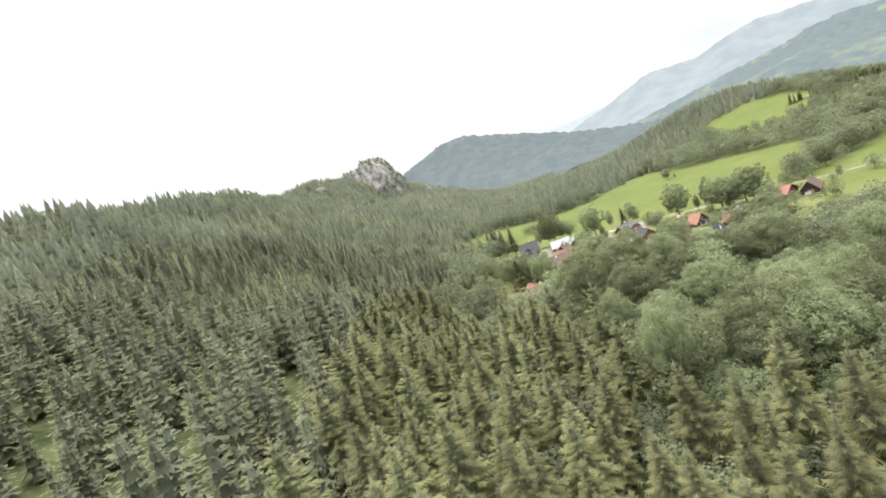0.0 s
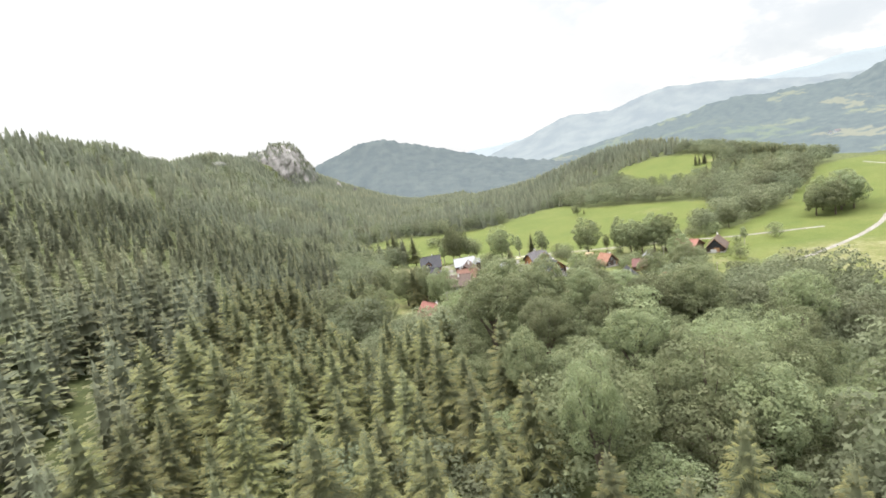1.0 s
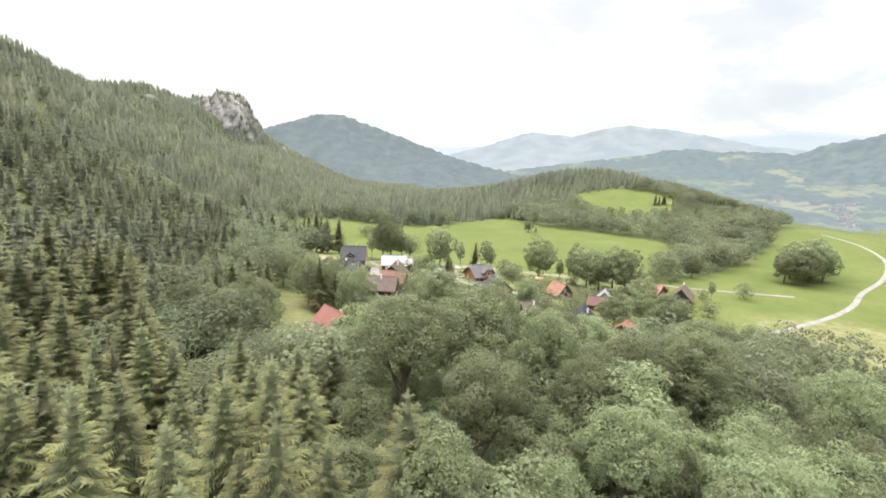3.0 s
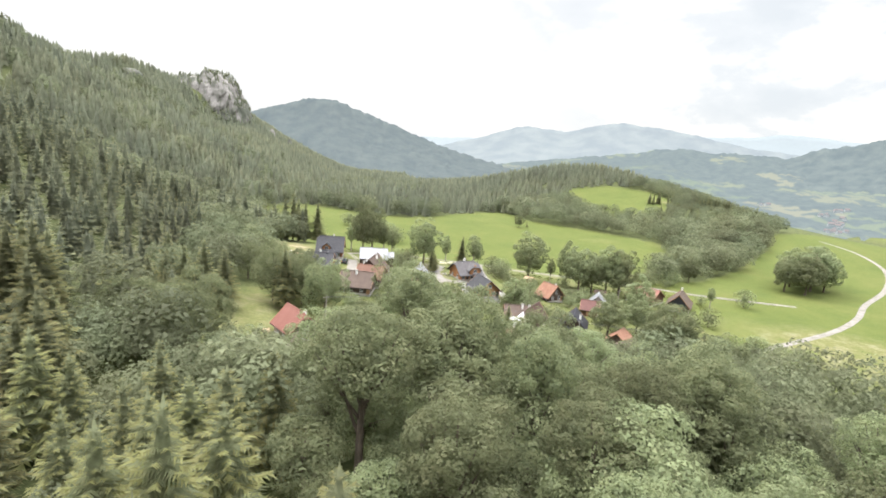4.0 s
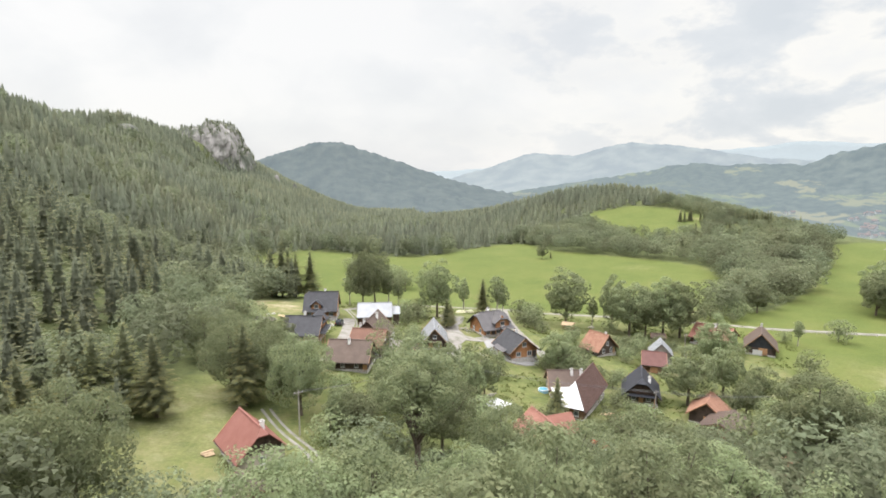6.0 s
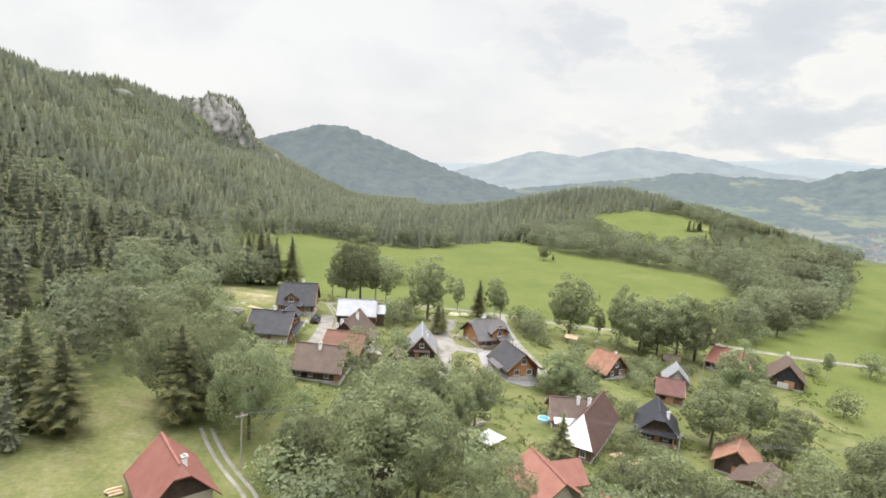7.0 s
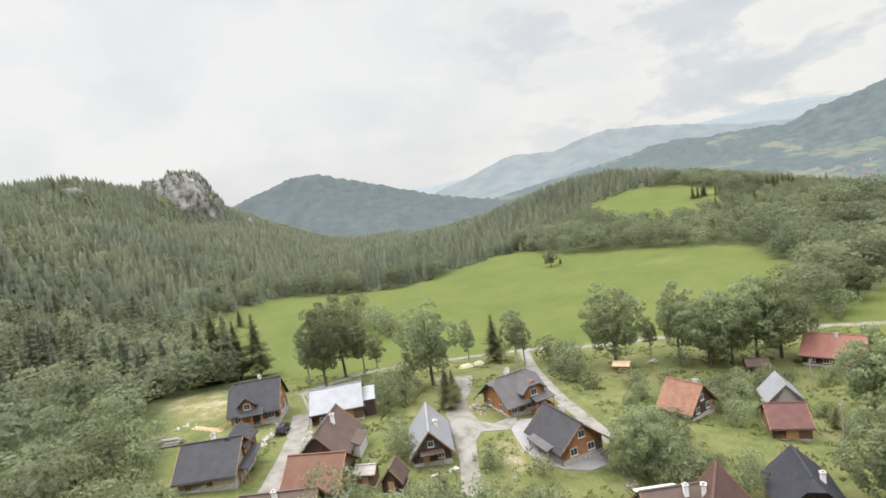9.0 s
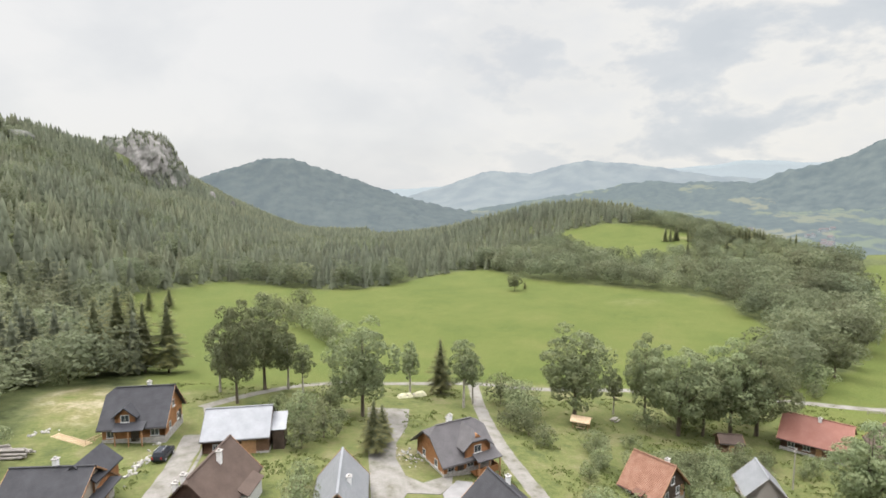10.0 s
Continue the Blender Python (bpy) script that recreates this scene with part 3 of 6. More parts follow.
# the great crowns at the forest edge: x, y, height, crown radius
GREAT = [(5.2, 195.5, 17, 6.6), (29.5, 178, 17, 7.8), (63.5, 184, 16.6, 7.6), (61, 199, 12.5, 6.0), (54, 208, 14, 6.4), (39, 180.5, 16, 7.4), (-3.5, 193, 15, 7.0), (31.5, 224, 15.5, 5.8),
         (18.5, 233.5, 16, 6.0), (26, 233, 15, 6.0), (40, 217, 8, 4.6), (11, 253, 12, 5.0), (50, 183, 14, 6.0), (78, 187, 12, 6.0), (52, 172, 16, 7.4)]
# and those along the way, by the height of their tops: x, y, top, crown radius
TOPS = [(47.5, 197, 26, 7.0), (31, 149, 32.5, 7.6), (42.5, 153, 31, 7.8), (47.5, 155.5, 32.5, 5.4), (54.5, 148.5, 29.5, 5.4), (70, 148, 24, 6.2), (36, 128, 30.5, 5.8), (52, 130.5, 28.6, 6.0), (82, 148.5, 25, 7.6), (50, 119.5, 27, 5.2),
        (27.5, 114, 29.6, 4.8), (29, 91, 32.5, 4.6), (70, 118, 18.5, 6.8), (100, 134, 21.5, 6.4), (107, 187, 20, 7.0), (62, 163, 27, 6.6), (92, 160, 22, 6.4), (76, 172, 20, 6.0)]
HIGH = [(x, y, top - float(gz(x, y)), r) for x, y, top, r in TOPS]
near_spruce, mid_spruce, far_spruces, near_leaf, far_leaves = [], [], [], [], []
for x, y in list(grow(-170, 30, 25, 150, 8.2)) + list(grow(-170, 30, 150, 330, 6.9)):
    if is_open(x, y) or leafy(x, y):
        continue
    h = rng.uniform(17, 25) * (0.72 if y > 200 else 1.0) * (0.85 + 0.2 * noise.noise(Vector((x * 0.03, y * 0.03, 0))))
    row = (x, y, float(gz(x, y)), h, rng.uniform(1.05, 1.4))
    if (-38 < x - 0.05 * y < 45 and y < 155) or (x > -34 and y < 215):
        near_spruce.append(row)
    else:
        mid_spruce.append(row)
for x, y in grow(30, 60, 25, 90, 8.2):
    if not leafy(x, y):
        near_spruce.append((x, y, float(gz(x, y)), rng.uniform(17, 24), rng.uniform(0.95, 1.25)))
for x, y in grow(-420, 260, 330, 1750, 6.8):
    if is_open(x, y) or bare_rock(x, y) or x < -250 + 0.11 * (y - 300) - 45 or x > 110 + 0.17 * (y - 330):
        continue
    leaf_share = 0.6 if is_open(x - 9, y - 13) | is_open(x + 11, y - 12) else (0.22 if noise.noise(Vector((x * 0.012, y * 0.012, 9))) > 0.12 else 0.03)
    if y < 900 and rng.random() < leaf_share:
        far_leaves.append((x, y, float(gz(x, y)), rng.uniform(9, 16), rng.uniform(0.9, 1.3)))
    else:
        tall = 1 + 0.25 * noise.noise(Vector((x * 0.03, y * 0.03, 1)))
        (mid_spruce if y < 440 and x > -130 else far_spruces).append((x, y, float(gz(x, y)), rng.uniform(9, 17.5) * tall * (1.12 if y < 440 else 1.0), rng.uniform(1.0, 1.4)))
for x, y in grow(-420, -170, 25, 330, 7.2):
    far_spruces.append((x, y, float(gz(x, y)), rng.uniform(12, 18), rng.uniform(1.0, 1.35)))
for x, y in grow(120, 560, 520, 1000, 7.0):
    if is_open(x, y) or x < 110 + 0.17 * (y - 330) or (x > 400 and y < 560):
        continue
    if y > 560 + 0.25 * (x - 200) or x < 240:
        far_spruces.append((x, y, float(gz(x, y)), rng.uniform(9, 14), rng.uniform(1.1, 1.5)))
    else:
        far_leaves.append((x, y, float(gz(x, y)), rng.uniform(9, 14), rng.uniform(0.9, 1.3)))
for x, y in grow(192, 420, 296, 560, 7.6):
    if not is_open(x, y) and x < 400 and y > 290:
        far_leaves.append((x, y, float(gz(x, y)), rng.choice((7, 9.5, 12, 15)) * rng.uniform(0.92, 1.08) * (0.58 if y > 425 and x > 255 else 1.0), rng.uniform(1.0, 1.4)))
for x, y in list(grow(-22, 165, 25, 245, 9.4)) + list(grow(-45, 20, 228, 345, 7.5)):
    if is_open(x, y) or not leafy(x, y):
        continue
    if any(math.hypot(x - bx, y - by) < br * 0.95 for bx, by, bh, br in GREAT) or any(math.hypot(x - bx, y - by) < br * 0.6 for bx, by, bh, br in HIGH):
        continue
    if math.hypot(x - 114, y - 195) < 6 or math.hypot(x - 111, y - 187) < 5:
        continue
    h = rng.choice((10, 12.5, 15, 17.5, 19.5)) * rng.uniform(0.92, 1.06)
    if y > 226:
        h *= 0.68
    if 2 < x < 40 and 226 > y > 160:
        h = min(h, max(3.0, (206 - y) * 0.42))
    if 36 < x < 68 and y > 172:
        h = min(h, 8.5)
    if y < 105:
        h = min(h * 1.25, 22)
    if x > 62 and y > 184:
        h = min(h, 6 + 0.35 * abs(204 - y))
    row = (x, y, float(gz(x, y)), h, rng.uniform(0.95, 1.3) * (1.0 if h > 9 else 1.5))
    (near_leaf if x < 70 + 0.5 * y and y < 226 else far_leaves).append(row)

standing = np.array([q[:2] for q in near_spruce + mid_spruce + near_leaf + far_leaves] + [q[:2] for q in GREAT + HIGH])
for x, y in list(grow(-34, 125, 30, 196, 4.6)):
    if not is_open(x, y) and np.min(np.hypot(standing[:, 0] - x, standing[:, 1] - y)) > 5.2 and math.hypot(x - 113, y - 191) > 9:
        near_leaf.append((x, y, float(gz(x, y)), rng.uniform(8, 12), rng.uniform(1.15, 1.5)))
        standing = np.vstack([standing, [(x, y)]])
SPRUCES = [make_spruce(i, 21, 4.5 + 0.35 * (i % 3), "tall green spruce with drooping boughs in dense forest") for i in range(5)]
LEAFS = [make_broadleaf(20 + i, 16, 5.4 + 0.4 * (i % 3), "full-crowned green broadleaved tree at the forest edge") for i in range(5)]


def plant(models, rows, height, group):
    for i, (x, y, z, h, w) in enumerate(rows):
        src = models[i % len(models)]
        s = h / height
        ob = copy_thing(src, pose(x, y, z, rng.uniform(-2, 2), rng.uniform(-2, 2), rng.uniform(0, 360)))
        ob.scale = (s * w, s * w, s)
        tagged(ob, group=group)


GREAT_TREES = [make_broadleaf(30 + i, 17, 8.0, "great round-crowned broadleaved tree at the forest edge", blobs=64, leaves=185, size=0.185, low=0.06) for i in range(4)]
for i, (x, y, h, r) in enumerate(GREAT):
    big = copy_thing(GREAT_TREES[i % 4], pose(x, y, float(gz(x, y)), 0, 0, 77 * i))
    big.scale = (r / 8.0, r / 8.0, h / 17)
HIGH_TREES = [make_broadleaf(36 + i, 25, 6.5, "tall round-crowned broadleaved tree rising over the wood", blobs=58, leaves=170, size=0.18, low=0.42) for i in range(4)]
for i, (x, y, h, r) in enumerate(HIGH):
    big = copy_thing(HIGH_TREES[i % 4], pose(x, y, float(gz(x, y)), 0, 0, 131 * i))
    big.scale = (r / 6.5, r / 6.5, h / 25)
near_spruce.sort(key=lambda q: (q[0] - 0.28 * q[1] - 5) ** 2 + (q[1] - 95) ** 2 * 0.5)
mid_spruce += near_spruce[170:]
plant(SPRUCES, near_spruce[:170], 21, "spruces of the forest")
near_leaf.sort(key=lambda q: (q[0] - 55) ** 2 + (q[1] - 130) ** 2)
mid_leaves = near_leaf[100:]
plant(LEAFS, near_leaf[:100], 16, "broadleaved trees of the forest edge")
scatter("spruce_forest", mid_spruce, [mid_spruce_model(40 + i) for i in range(6)], [FAR_SPRUCE, FAR_TIP], "dense dark green spruce forest on the near slope", rng)
scatter("distant_forest", [q for q in far_spruces if q[1] < 700], [far_spruce(50 + i, 4, 4) for i in range(6)], [FAR_SPRUCE], "distant spruce forest covering the ridge", rng)
scatter("ridge_forest", [q for q in far_spruces if q[1] >= 700], [far_spruce(56 + i, 3, 3) for i in range(6)], [FAR_SPRUCE], "far spruce forest on the rocky ridge", rng)
scatter("forest_edge_wood", mid_leaves, [far_leaf(64 + i, 30, 34, 0.021) for i in range(5)], [FAR_LEAF], "dense broadleaved wood on the slope above the village", rng)
scatter("broadleaf_wood", far_leaves, [far_leaf(60 + i, 15, 25, 0.033) for i in range(6)], [FAR_LEAF], "broadleaved wood and hedges between the fields", rng)

# ---- rock outcrops, far hill and mountains ----
CRAG_SPOTS = []


def outcrop(name, x, y, z, rx, ry, h, seed, label, turn=0.0, wooded=0):
    """A craggy limestone dome with steep faces, clefts and ledges; spruces hold on where it is level enough."""
    n, m = (150, 60) if rx > 20 else (48, 20)
    v, f = [], []
    c, s = math.cos(turn), math.sin(turn)
    for j in range(m + 1):
        t = j / m
        for i in range(n):
            a = 2 * math.pi * i / n
            prof = (1 - t ** 2.6) ** 0.55 if t < 1 else 0.0
            d = Vector((math.cos(a), math.sin(a), t * 1.2))
            cleft = -0.10 * max(0.0, noise.noise(Vector((d.x * 5 + seed, d.y * 5, t * 0.7))) - 0.1) * 2.5
            tall = Vector((d.x, d.y, d.z * 0.45))
            crag = 0.16 * noise.noise(d * 2.1 + Vector((seed, 0, 0))) + 0.13 * (0.5 - abs(noise.noise(tall * 5.3 + Vector((0, seed, 0))))) + 0.09 * (0.5 - abs(noise.noise(tall * 12 + Vector((0, 0, seed))))) + 0.035 * noise.noise(d * 27)
            ledge = 0.03 * math.sin(t * 19 + 5 * noise.noise(d * 2))
            q = prof * (1 + crag + ledge + cleft)
            u, w = math.cos(a) * rx * q, math.sin(a) * ry * q
            top = h * (t + 0.10 * noise.noise(Vector((u, w, seed * 9)) * 0.035) * t + 0.07 * noise.noise(Vector((u, w, seed * 5)) * 0.11) * t)
            v.append((x + u * c - w * s, y + u * s + w * c, z + top))
    for j in range(m):
        for i in range(n):
            p, q = j * n + i, j * n + (i + 1) % n
            f += [(p, q, q + n), (p, q + n, p + n)]
    pick = random.Random(int(seed * 10))
    for _ in range(wooded):
        p = v[pick.randrange(int(0.25 * m) * n, m * n)]
        if p[2] - z > 0.74 * h or noise.noise(Vector(p) * 0.05) > 0.22:
            CRAG_SPOTS.append((p[0] + pick.uniform(-2, 2), p[1] + 1.5 + pick.uniform(-2, 2), p[2] - 1.5, pick.uniform(6, 12), pick.uniform(1.1, 1.6)))
    return tagged(new(name, mesh_of(name, v, f, [ROCK])), label, "rock")


outcrop("rock_tower", -118, 1290, 38, 58, 54, 112, 3.0, "tall pale grey limestone crag above the forest", 0.2, 650)
outcrop("rock_tower", -160, 1290, 60, 48, 50, 78, 8.0, "broad wooded shoulder of the limestone crag", 0.1, 300)
outcrop("rock_tower", -88, 1276, 20, 40, 42, 86, 21.0, "lower buttress of the pale limestone crag", 0.1, 480)
outcrop("rock_ledge", -170, 880, 98, 14, 8, 12, 5.0, "weathered limestone ledge showing among the spruces", 0.5)
outcrop("rock_ledge", -8, 1180, 22, 7, 6, 26, 11.0, "small pale rock face among the spruces", 0.9)
outcrop("rock_ledge", 24, 1170, 6, 5, 4, 26, 14.0, "small pale rock face among the spruces", 0.4)
scatter("crag_spruces", CRAG_SPOTS, [far_spruce(70 + i, 4, 4) for i in range(4)], [FAR_SPRUCE], "stunted spruces clinging to the limestone crag", rng)


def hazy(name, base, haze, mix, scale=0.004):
    """Far slopes through kilometres of air: wooded colour, with the haze painted in as emission."""
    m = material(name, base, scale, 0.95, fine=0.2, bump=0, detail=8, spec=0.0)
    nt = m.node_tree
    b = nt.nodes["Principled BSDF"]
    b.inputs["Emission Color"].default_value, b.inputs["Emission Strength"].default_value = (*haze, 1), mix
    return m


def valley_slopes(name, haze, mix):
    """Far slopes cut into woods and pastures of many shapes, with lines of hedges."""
    # air haze is painted into these slopes as a blue-grey emission
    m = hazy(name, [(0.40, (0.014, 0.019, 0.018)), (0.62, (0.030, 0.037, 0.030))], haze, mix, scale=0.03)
    nt = m.node_tree
    link = nt.links.new
    b = nt.nodes["Principled BSDF"]
    woods = b.inputs["Base Color"].links[0].from_socket
    tc = nt.nodes.new("ShaderNodeTexCoord")
    bend = nt.nodes.new("ShaderNodeTexNoise")
    bend.inputs["Scale"].default_value, bend.inputs["Detail"].default_value = 0.006, 6
    link(tc.outputs["Object"], bend.inputs["Vector"])
    push = nt.nodes.new("ShaderNodeVectorMath")
    push.operation = "MULTIPLY_ADD"
    push.inputs[1].default_value = (120, 260, 0)
    link(bend.outputs["Color"], push.inputs[0])
    link(tc.outputs["Object"], push.inputs[2])
    cells = nt.nodes.new("ShaderNodeTexVoronoi")
    cells.inputs["Scale"].default_value = 0.0068
    cells.voronoi_dimensions = "2D"
    link(push.outputs[0], cells.inputs["Vector"])
    parts = nt.nodes.new("ShaderNodeSeparateColor")
    link(cells.outputs["Color"], parts.inputs[0])
    share = ramp_node(nt, [(0.66, (0, 0, 0)), (0.68, (1, 1, 1))])
    link(parts.outputs[0], share.inputs["Fac"])
    crop = ramp_node(nt, [(0.0, (0.038, 0.048, 0.024)), (0.5, (0.050, 0.056, 0.028)), (1.0, (0.066, 0.062, 0.036))])
    link(parts.outputs[1], crop.inputs["Fac"])
    rag = nt.nodes.new("ShaderNodeTexNoise")
    rag.inputs["Scale"].default_value, rag.inputs["Detail"].default_value = 0.018, 5
    link(tc.outputs["Object"], rag.inputs["Vector"])
    keep = ramp_node(nt, [(0.47, (0, 0, 0)), (0.52, (1, 1, 1))])
    link(rag.outputs["Fac"], keep.inputs["Fac"])
    both = nt.nodes.new("ShaderNodeMath")
    both.operation = "MULTIPLY"
    link(share.outputs[0], both.inputs[0])
    link(keep.outputs[0], both.inputs[1])
    mx = nt.nodes.new("ShaderNodeMix")
    mx.data_type = "RGBA"
    link(both.outputs[0], mx.inputs[0])
    link(woods, mx.inputs[6])
    link(crop.outputs[0], mx.inputs[7])
    link(mx.outputs[2], b.inputs["Base Color"])
    return m


# far ranges glow with painted haze, paler and stronger towards the horizon
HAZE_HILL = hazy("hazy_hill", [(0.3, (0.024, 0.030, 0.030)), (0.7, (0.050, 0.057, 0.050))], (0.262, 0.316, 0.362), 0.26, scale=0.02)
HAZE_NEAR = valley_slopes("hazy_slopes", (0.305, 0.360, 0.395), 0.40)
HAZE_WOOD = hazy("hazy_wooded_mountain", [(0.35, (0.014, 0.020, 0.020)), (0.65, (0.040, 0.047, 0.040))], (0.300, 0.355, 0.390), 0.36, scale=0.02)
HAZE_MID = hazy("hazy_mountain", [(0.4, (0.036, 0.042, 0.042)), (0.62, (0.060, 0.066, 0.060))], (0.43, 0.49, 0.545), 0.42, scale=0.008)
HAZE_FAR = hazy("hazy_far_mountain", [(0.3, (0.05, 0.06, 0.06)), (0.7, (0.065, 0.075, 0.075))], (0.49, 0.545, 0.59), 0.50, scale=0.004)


def range_mesh(name, az0, az1, dist, crest, foot, mat, label, rough=0.05, depth=900, seed=0.0, n=150, grain=0.0):
    """A mountain range as a real slope: crest(az) gives its height in metres, falling towards us to foot."""
    m = 14
    v, f = [], []
    for i in range(n + 1):
        az = az0 + (az1 - az0) * i / n
        a = radians(az)
        for j in range(m + 1):
            t = j / m
            d = dist - depth * (1 - t) ** 1.2
            x, y = 57 + d * math.sin(a), 196 + d * math.cos(a)
            p = Vector((x * 0.0016, y * 0.0016, seed))
            bumps = noise.noise(p * 1.6) + 0.5 * noise.noise(p * 4) + 0.25 * noise.noise(p * 11)
            z = foot + (crest(az) - foot) * (t ** 1.25) + bumps * rough * (crest(az) - foot) * (0.25 + math.sin(math.pi * t))
            z += grain * noise.noise(Vector((x * 0.06, y * 0.06, seed)))
            v.append((x, y, z))
        v.append((57 + (dist + 400) * math.sin(a), 196 + (dist + 400) * math.cos(a), foot))
    k = m + 2
    for i in range(n):
        for j in range(m + 1):
            p = i * k + j
            f += [(p, p + k, p + k + 1), (p, p + k + 1, p + 1)]
    return tagged(new(name, mesh_of(name, v, f, [mat])), label, "mountain", kind="structure")


def crest_line(points, dist, eye=45.0):
    azs = [p[0] for p in points]
    els = [p[1] for p in points]

    def crest(az):
        k = 1.2 * math.sin(az * 1.9) * 0.03 + 0.02 * math.sin(az * 5.3)
        return eye + dist * math.tan(radians(float(np.interp(az, azs, els)) + k))
    return crest


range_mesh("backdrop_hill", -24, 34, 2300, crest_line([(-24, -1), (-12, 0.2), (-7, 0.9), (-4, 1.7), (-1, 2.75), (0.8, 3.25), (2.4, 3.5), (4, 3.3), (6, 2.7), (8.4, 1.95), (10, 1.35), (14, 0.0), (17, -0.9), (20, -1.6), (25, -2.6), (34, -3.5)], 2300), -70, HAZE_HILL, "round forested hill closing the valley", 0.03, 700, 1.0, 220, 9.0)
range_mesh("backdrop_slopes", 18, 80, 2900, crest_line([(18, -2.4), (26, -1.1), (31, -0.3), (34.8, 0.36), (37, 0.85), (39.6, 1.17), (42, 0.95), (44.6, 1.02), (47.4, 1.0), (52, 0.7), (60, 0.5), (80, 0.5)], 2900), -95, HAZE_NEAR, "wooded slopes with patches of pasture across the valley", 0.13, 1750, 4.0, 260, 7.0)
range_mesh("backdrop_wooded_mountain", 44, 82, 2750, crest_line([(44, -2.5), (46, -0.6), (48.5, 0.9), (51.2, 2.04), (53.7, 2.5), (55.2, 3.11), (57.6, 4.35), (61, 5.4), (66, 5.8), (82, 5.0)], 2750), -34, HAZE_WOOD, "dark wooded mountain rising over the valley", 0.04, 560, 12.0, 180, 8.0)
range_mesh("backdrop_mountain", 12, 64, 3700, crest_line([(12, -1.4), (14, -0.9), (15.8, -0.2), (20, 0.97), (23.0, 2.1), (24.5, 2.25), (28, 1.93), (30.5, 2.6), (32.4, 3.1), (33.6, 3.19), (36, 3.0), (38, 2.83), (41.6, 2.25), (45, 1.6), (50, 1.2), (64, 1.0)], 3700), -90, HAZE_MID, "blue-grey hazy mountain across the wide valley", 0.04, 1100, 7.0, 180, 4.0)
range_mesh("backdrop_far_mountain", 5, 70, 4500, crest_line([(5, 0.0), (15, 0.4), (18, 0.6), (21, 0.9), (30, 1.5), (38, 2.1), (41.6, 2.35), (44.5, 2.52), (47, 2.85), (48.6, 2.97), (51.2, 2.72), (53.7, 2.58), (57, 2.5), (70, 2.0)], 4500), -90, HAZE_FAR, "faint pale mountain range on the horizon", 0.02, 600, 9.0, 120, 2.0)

# ---- houses ----
ROOF_GREY = material("grey_shingle_roof", shades((0.039, 0.039, 0.042), 0.8, 1.2), 0.7, 0.6, fine=0.15, bump=0.3, wave=3.2, wave_axis="Y", vary=0.08, spec=0.12)
ROOF_LIGHT_GREY = material("light_grey_roof", shades((0.081, 0.076, 0.076), 0.85, 1.15), 0.7, 0.6, fine=0.15, bump=0.3, wave=3.2, wave_axis="Y", spec=0.12)
ROOF_BLACK = material("black_tar_roof", shades((0.028, 0.029, 0.034), 0.75, 1.3), 0.8, 0.55, fine=0.2, bump=0.2, spec=0.12)
ROOF_BROWN = material("brown_sheet_roof", [(0.3, (0.066, 0.047, 0.038)), (0.6, (0.086, 0.062, 0.050)), (0.8, (0.100, 0.076, 0.063))], 0.5, 0.6, fine=0.15, bump=0.25, wave=3.0, wave_axis="Y", vary=0.12, spec=0.12)
ROOF_MAROON = material("maroon_sheet_roof", [(0.3, (0.078, 0.036, 0.030)), (0.6, (0.100, 0.048, 0.041)), (0.85, (0.120, 0.066, 0.056))], 0.6, 0.55, fine=0.15, bump=0.25, wave=3.0, wave_axis="X", vary=0.1, spec=0.12)
ROOF_DARK_MAROON = material("dark_maroon_roof", [(0.3, (0.058, 0.034, 0.028)), (0.6, (0.076, 0.046, 0.038)), (0.85, (0.092, 0.060, 0.051))], 0.6, 0.6, fine=0.15, bump=0.25, wave=3.0, wave_axis="X", spec=0.12)
ROOF_RUST = material("red_brown_roof", [(0.3, (0.098, 0.050, 0.034)), (0.6, (0.124, 0.064, 0.044)), (0.85, (0.142, 0.082, 0.060))], 0.6, 0.6, fine=0.15, bump=0.25, wave=3.0, wave_axis="X", spec=0.12)
ROOF_TILE = material("orange_tile_roof", [(0.28, (0.155, 0.080, 0.054)), (0.5, (0.205, 0.109, 0.074)), (0.75, (0.235, 0.140, 0.100))], 0.9, 0.8, fine=0.25, bump=0.5, wave=4.2, wave_axis="Y", spec=0.12)
ROOF_RED = material("faded_red_roof", [(0.3, (0.158, 0.066, 0.050)), (0.7, (0.195, 0.092, 0.072))], 0.6, 0.6, fine=0.12, bump=0.3, wave=3.6, wave_axis="Y", vary=0.1, spec=0.12)
ROOF_TIN = material("bright_tin_roof", [(0.3, (0.160, 0.166, 0.173)), (0.6, (0.200, 0.206, 0.212)), (0.85, (0.232, 0.237, 0.242))], 0.5, 0.45, 0.12, fine=0.1, bump=0.3, wave=2.0, wave_axis="X", vary=0.05)
LOG = material("honey_log_wall", [(0.3, (0.221, 0.098, 0.037)), (0.6, (0.295, 0.139, 0.057)), (0.85, (0.344, 0.184, 0.086))], 1.2, 0.6, fine=0.2, bump=0.9, wave=1.65, wave_axis="Z")
DARK_LOG = material("dark_timber_wall", [(0.3, (0.035, 0.024, 0.018)), (0.7, (0.085, 0.058, 0.042))], 1.2, 0.8, fine=0.25, bump=0.9, wave=1.8, wave_axis="Z", vary=0.15)
BROWN_LOG = material("brown_timber_wall", [(0.3, (0.098, 0.054, 0.031)), (0.7, (0.164, 0.094, 0.056))], 1.2, 0.75, fine=0.25, bump=0.8, wave=1.8, wave_axis="Z", vary=0.1)
PLASTER = material("cream_plaster", shades((0.344, 0.307, 0.246), 0.88, 1.1), 0.5, 0.9, fine=0.08, bump=0.1)
